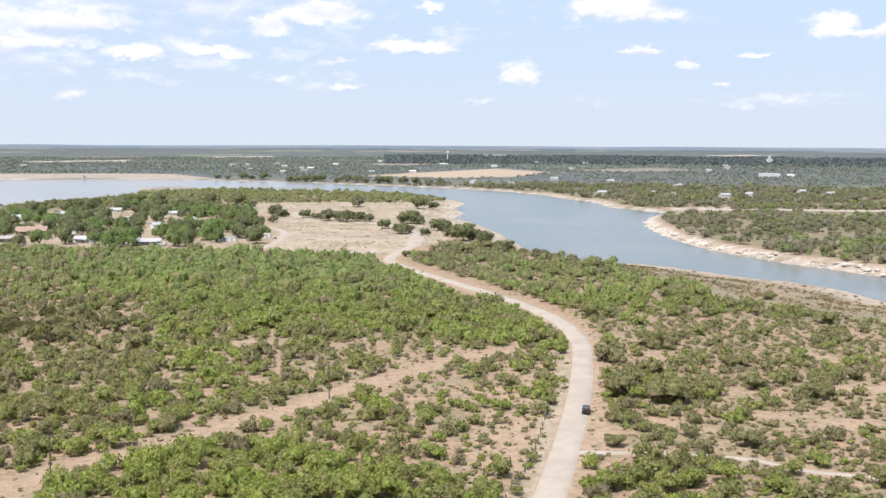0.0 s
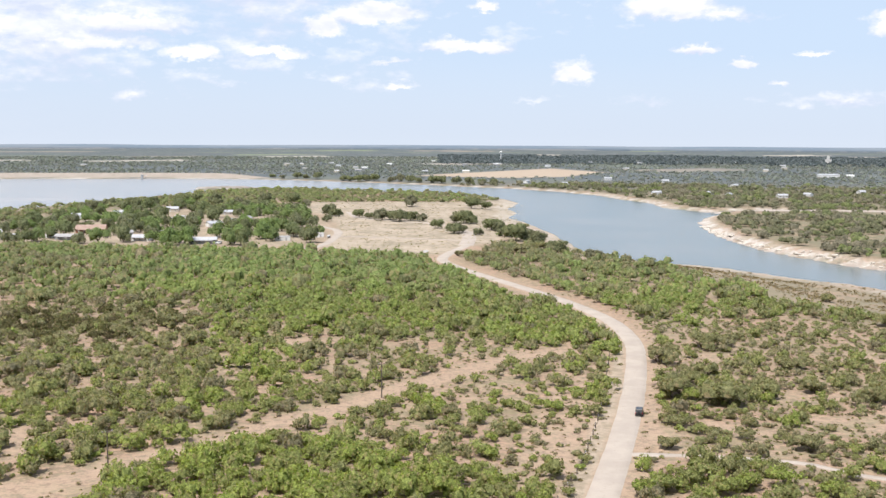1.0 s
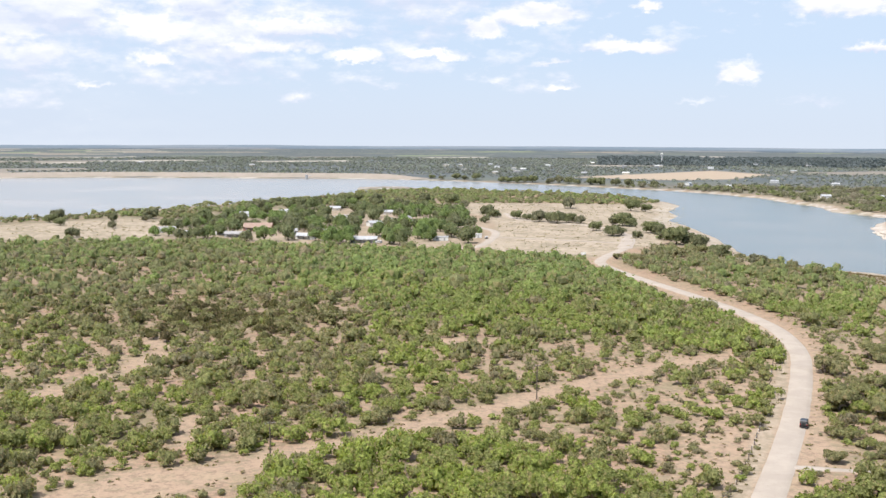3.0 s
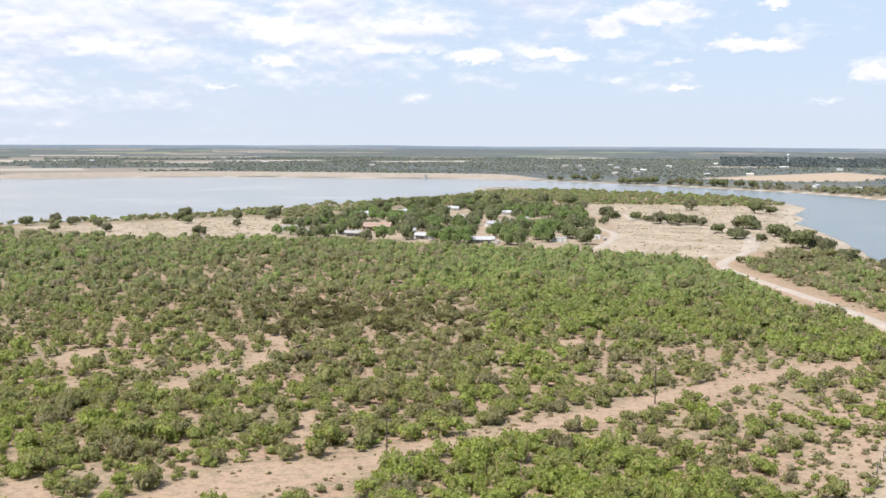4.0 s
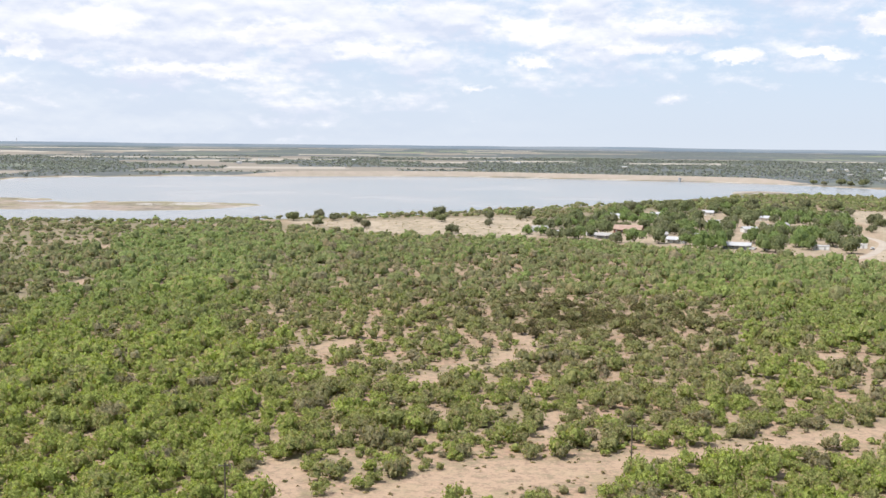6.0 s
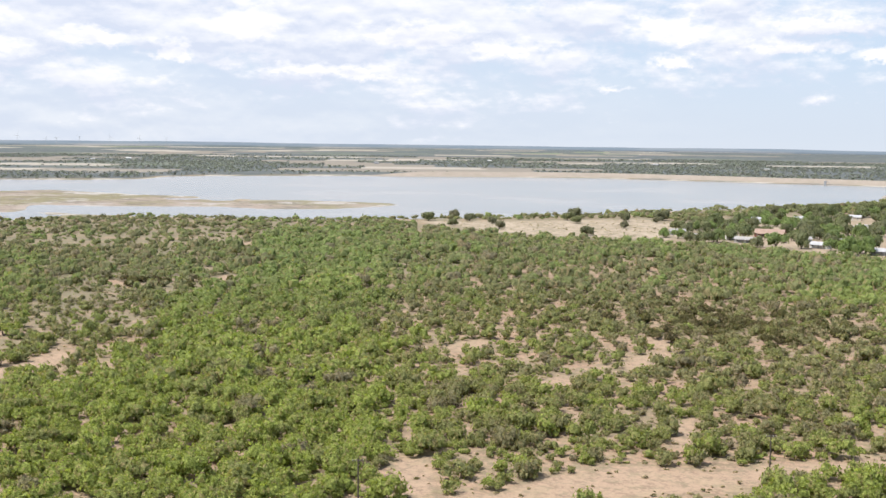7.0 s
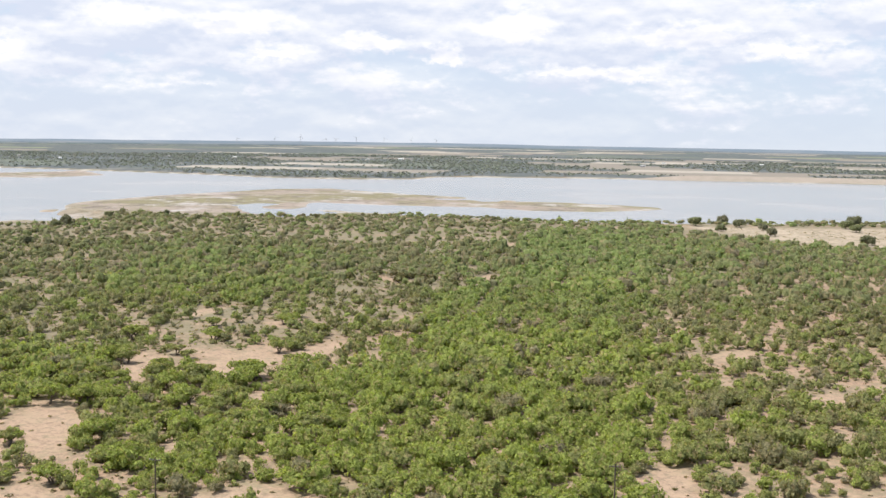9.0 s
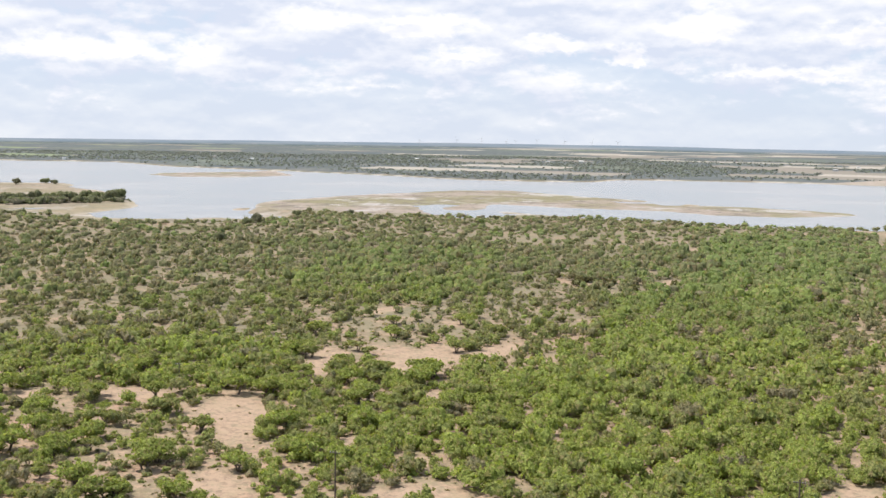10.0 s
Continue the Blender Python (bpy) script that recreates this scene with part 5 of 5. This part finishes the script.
def village_spots():
    rng = np.random.default_rng(91)
    spots = []
    homes = [(q[0], q[1], max(q[2], q[3]) * .55 + 2.5) for q in HOUSES + MORE_HOUSES]
    lanes = [VILLAGE_LINE, VILLAGE_STREET, VILLAGE_LANE]
    while len(spots) < 165:
        x, y = rng.uniform(-375, -112), rng.uniform(672, 1070)
        if not inside(np.array([x]), np.array([y]), VILLAGE)[0]:
            continue
        if any(math.hypot(x - a, y - b) < d for a, b, d in homes) or any(math.hypot(x - a, y - b) < 7.2 for a, b, *_ in spots):
            continue
        if any(math.hypot(x - a * k, y - b * k) < d * .85 for a, b, d in homes for k in ((.985, .97, .955, .94, .925) if d > 12 else (.985, .97) if b < 770 else (.985,))):
            continue
        if any(line_distance(np.array([x]), np.array([y]), ln)[0] < 6 for ln in lanes):
            continue
        spots.append((x, y, .65 + .6 * rng.random()))
    return spots


FRONT_TREES = [(-341, 707, 0.75), (-330, 705, 0.8), (-312, 687, 0.95), (-304, 689, 1.0), (-298, 699, 1.05), (-298, 720, 0.9)]
plant(VILLAGE_OAKS, FRONT_TREES + village_spots(), np.random.default_rng(92), 5)

# ---- roadside and landmarks ----


def make_car(x, y, turn, paint, label, group=""):
    """An upright off-road car: body with bonnet and cabin, panes, lamps, bumper, and wheels with rims."""
    car = empty("car", label, "car", group, pose(x, y, land_z(x, y) + .17, 0, 0, turn))
    bm = bmesh.new()
    box(bm, -.92, -2.1, .42, .92, 2.1, 1.05, .1)
    box(bm, -.86, -2.05, 1.0, .86, .75, 1.82, .14)
    part("body", bm, paint, car)
    for nm, q in (("rear_window", (-.68, -2.08, 1.15, .68, -2.0, 1.65)), ("windscreen", (-.7, .7, 1.15, .7, .79, 1.68)), ("side_window", (-.89, -1.7, 1.15, -.83, .5, 1.65)),
                  ("side_window", (.83, -1.7, 1.15, .89, .5, 1.65))):
        bm = bmesh.new()
        box(bm, *q)
        part(nm, bm, GLASS, car)
    bm = bmesh.new()
    box(bm, -.88, -2.24, .42, .88, -2.08, .62, .04)
    part("bumper", bm, RUBBER, car)
    for s in (-.78, .78):
        bm = bmesh.new()
        box(bm, s - .1, -2.14, .78, s + .1, -2.07, 1.0)
        part("tail_light", bm, RED_LIGHT, car)
    bm = bmesh.new()
    drum(bm, 0, -2.2, 1.05, .36, .2, 14, "X")
    part("spare_wheel", bm, RUBBER, car)
    for sx in (-.82, .82):
        for sy in (-1.3, 1.3):
            bm = bmesh.new()
            drum(bm, sx, sy, .38, .38, .26, 16, "Y")
            w = part("wheel", bm, RUBBER, car)
            bm = bmesh.new()
            drum(bm, sx * 1.09, sy, .38, .2, .12, 12, "Y")
            part("rim", bm, STEEL, w)
    return car


make_car(36.3, 272, -11, PAINT_BLACK, "black boxy off-road car driving on the pale road")
for cx, cy, ct in ((-113, 736, 20), (-176, 688, 80), (-168, 690, 60), (-262, 726, 10), (-330, 716, 40), (-225, 722, 75)):
    make_car(cx, cy, ct, PAINT_WHITE if cx > -200 else PAINT_BLACK, "parked car beside the village houses", "parked cars")


def make_pole(x, y, h, turn):
    pole = empty("utility_pole", "dark weathered wooden utility pole standing in the scrub", "utility pole", "power line", pose(x, y, land_z(x, y), 0, 0, turn))
    bm = bmesh.new()
    limb(bm, (0, 0, -.5), (0, 0, h), .17, .12, 8)
    part("post", bm, POLE_WOOD, pole)
    bm = bmesh.new()
    box(bm, -1.1, -.19, h - .55, 1.1, -.07, h - .42)
    part("crossarm", bm, POLE_WOOD, pole)
    for k in (-1.0, -.45, .45, 1.0):
        bm = bmesh.new()
        drum(bm, k, -.13, h - .33, .05, .16, 6)
        part("insulator", bm, STEEL, pole)
    return pole


for px, py, ph in ((-30, 286, 9.6), (-79, 216, 9.6), (-133, 150, 9.6), (-186.5, 84, 9.6), (-240, 18, 9.6), (-286, 83, 7.5)):
    make_pole(px, py, ph, 40)


def fence_posts():
    """Rough wooden posts and one sagging wire along the road's verge."""
    rng = np.random.default_rng(3)
    fence = empty("wire_fence", "row of rough dark fence posts along the road verge", "fence", at=pose(0, 0, 0))
    p = np.array(curve(FENCE_LINE, .5))
    s = np.concatenate([[0], np.cumsum(np.linalg.norm(np.diff(p, axis=0), axis=1))])
    for k in np.arange(4, s[-1] - 3, 6.2):
        x, y = np.interp(k, s, p[:, 0]), np.interp(k, s, p[:, 1])
        z = land_z(x, y)
        bm = bmesh.new()
        limb(bm, (x, y, z - .3), (x + .1 * (rng.random() - .5), y + .1 * (rng.random() - .5), z + 1.2 + .3 * rng.random()), .14, .11, 6)
        part("post", bm, POST_WOOD, fence)
    for hz in (.55, 1.05):
        bm = bmesh.new()
        for a, b in zip(p[::12][:-1], p[::12][1:]):
            limb(bm, (a[0], a[1], land_z(*a) + hz), (b[0], b[1], land_z(*b) + hz), .012, .012, 3)
        part("wire", bm, STEEL, fence)


fence_posts()


def make_water_tower(heading, r):
    x, y = -math.sin(radians(heading)) * r, math.cos(radians(heading)) * r
    t = empty("water_tower", "pale steel water tower far out on the plain", "water tower", at=pose(x, y, land_z(x, y)))
    bm = bmesh.new()
    limb(bm, (0, 0, -1), (0, 0, 22), 1.5, 1.2, 10)
    part("shaft", bm, WHITE, t)
    bm = bmesh.new()
    bmesh.ops.create_uvsphere(bm, u_segments=16, v_segments=10, radius=4.0, matrix=Matrix.Translation((0, 0, 23.5)) @ Matrix.Diagonal((1, 1, .75, 1)))
    part("tank", bm, WHITE, t)


def make_silos(heading, r):
    x, y = -math.sin(radians(heading)) * r, math.cos(radians(heading)) * r
    t = empty("grain_elevator", "pale concrete grain elevator far out on the plain", "grain elevator", at=pose(x, y, land_z(x, y)))
    for i in range(4):
        bm = bmesh.new()
        drum(bm, -6 + 4 * i, 0, 6, 2.0, 14, 14)
        part("silo", bm, CONCRETE, t)
    bm = bmesh.new()
    box(bm, -3, -2, 12.9, 3, 2, 21)
    part("head_house", bm, CONCRETE, t)


def make_turbine(heading, r, h, spin):
    x, y = -math.sin(radians(heading)) * r, math.cos(radians(heading)) * r
    t = empty("wind_turbine", "slender pale wind turbine standing on the horizon", "wind turbine", "wind farm", pose(x, y, land_z(x, y), 0, 0, heading + 20))
    bm = bmesh.new()
    limb(bm, (0, 0, -2), (0, 0, h), .7, .4, 8)
    part("mast", bm, GREY, t)
    bm = bmesh.new()
    box(bm, -.7, -2.2, h - .6, .7, 2, h + .8, .15)
    part("nacelle", bm, GREY, t)
    for k in range(3):
        a = radians(spin + 120 * k)
        bm = bmesh.new()
        limb(bm, (0, -2.5, h), (math.sin(a) * h * .42, -2.5, h + math.cos(a) * h * .42), .45, .12, 4)
        part("blade", bm, GREY, t)


make_water_tower(-.21, 3000)
make_silos(-16.46, 2950)
for i, (hd, hh) in enumerate(((58.3, 46), (55.44, 40), (59.6, 36), (52.6, 36), (51.3, 34), (54.0, 38), (57.0, 30), (56.5, 28), (61.5, 26))):
    make_turbine(hd, 4940, 13 + hh * .64, 17 + 41 * i)


def make_far_house(x, y, length, turn, wall, roof):
    """A plain far-off building: walls and a low pitched roof."""
    h = empty("farm_building", "small pale building far out on the wooded plain", "house", "far buildings", pose(x, y, land_z(x, y), 0, 0, turn))
    a, b = length / 2, length / 4
    bm = bmesh.new()
    box(bm, -a, -b, -.5, a, b, 3.4)
    part("wall", bm, wall, h)
    bm = bmesh.new()
    v = [bm.verts.new(q) for q in ((-a - .4, -b - .4, 3.42), (a + .4, -b - .4, 3.42), (a + .4, b + .4, 3.42), (-a - .4, b + .4, 3.42), (-a - .4, 0, 5), (a + .4, 0, 5))]
    for f in ((0, 1, 5, 4), (2, 3, 4, 5), (0, 4, 3), (1, 2, 5), (3, 2, 1, 0)):
        bm.faces.new([v[i] for i in f])
    part("roof", bm, roof, h)


FAR_RNG = np.random.default_rng(64)
for k in range(40):
    hd, rr = (FAR_RNG.uniform(-22, 12), FAR_RNG.uniform(2050, 3000)) if k < 28 else (FAR_RNG.uniform(20, 82), FAR_RNG.uniform(2500, 3000))
    fx, fy = -math.sin(radians(hd)) * rr, math.cos(radians(hd)) * rr
    make_far_house(fx, fy, FAR_RNG.uniform(7, 13), FAR_RNG.uniform(-25, 25) + hd, (CREAM, GREY, WHITE)[k % 3], (TIN, SHINGLE, TIN, WHITE)[k % 4])


def make_rock(rng):
    """One weathered limestone block: a rough box with its corners knocked in."""
    rock = new("boulder", bpy.data.meshes.new("boulder"))
    bm = bmesh.new()
    bmesh.ops.create_icosphere(bm, subdivisions=2, radius=1)
    for v in bm.verts:
        q = Vector([max(-.72, min(.72, c)) / .72 for c in v.co])
        v.co = q * (.85 + .3 * rng.random())
        v.co.z *= .55
    bm.to_mesh(rock.data)
    bm.free()
    rock.data.materials.append(LIMESTONE)
    return tagged(rock, "pale weathered limestone block on the lake bank", "rock", "bank boulders")


ROCK_RNG = np.random.default_rng(8)
ROCKS = [make_rock(ROCK_RNG) for _ in range(5)]
BANK_EDGE = curve([(172, 921), (168, 857), (171, 797), (177, 738), (194, 687), (207, 648), (229, 617), (240, 592), (300, 530)], 1.5)
for k in range(300):
    bx, by = BANK_EDGE[int(ROCK_RNG.integers(0, len(BANK_EDGE)))]
    off = ROCK_RNG.uniform(-1, 7) * ROCK_RNG.random() ** .6
    bx, by = bx + off * .9, by + off * .45 + ROCK_RNG.uniform(-2, 2)
    s = .4 + 1.5 * ROCK_RNG.random() ** 2.2
    m = Matrix.Translation((bx, by, land_z(bx, by) + .1 * s)) @ Matrix.Rotation(ROCK_RNG.random() * 6.28, 4, "Z") @ Matrix.Diagonal((s * ROCK_RNG.uniform(1.1, 2.4), s, s * ROCK_RNG.uniform(.4, .8), 1))
    if k < 5:
        ROCKS[k].matrix_basis = m
    else:
        c = copy_thing(ROCKS[k % 5], Matrix())
        c.matrix_basis = m


def make_notice_board(x, y, turn):
    b = empty("notice_board", "white park notice board on two posts beside the meadow", "sign", at=pose(x, y, land_z(x, y), 0, 0, turn))
    for s in (-1.2, 1.2):
        bm = bmesh.new()
        box(bm, s - .07, -.07, -.3, s + .07, .07, 2.2)
        part("post", bm, POST_WOOD, b)
    bm = bmesh.new()
    box(bm, -1.4, -.12, .8, 1.4, -.06, 2.1, .02)
    part("panel", bm, WHITE, b)


make_notice_board(-41, 640, 5)


def make_intake(x, y, turn):
    """The small intake tower at the foot of the dam, joined to the crest by a footbridge."""
    t = empty("intake_tower", "small grey concrete intake tower with footbridge at the dam", "tower", at=pose(x, y, -6.5, 0, 0, turn))
    bm = bmesh.new()
    box(bm, -1.6, -1.6, 0, 1.6, 1.6, 5.5, .1)
    part("shaft", bm, GREY, t)
    bm = bmesh.new()
    box(bm, -1.9, -1.9, 5.52, 1.9, 1.9, 7.5, .1)
    part("gate_house", bm, GREY, t)
    bm = bmesh.new()
    box(bm, -.7, 1.62, 5.0, .7, 26, 5.4)
    part("footbridge", bm, GREY, t)


make_intake(-580, 1778, 0)
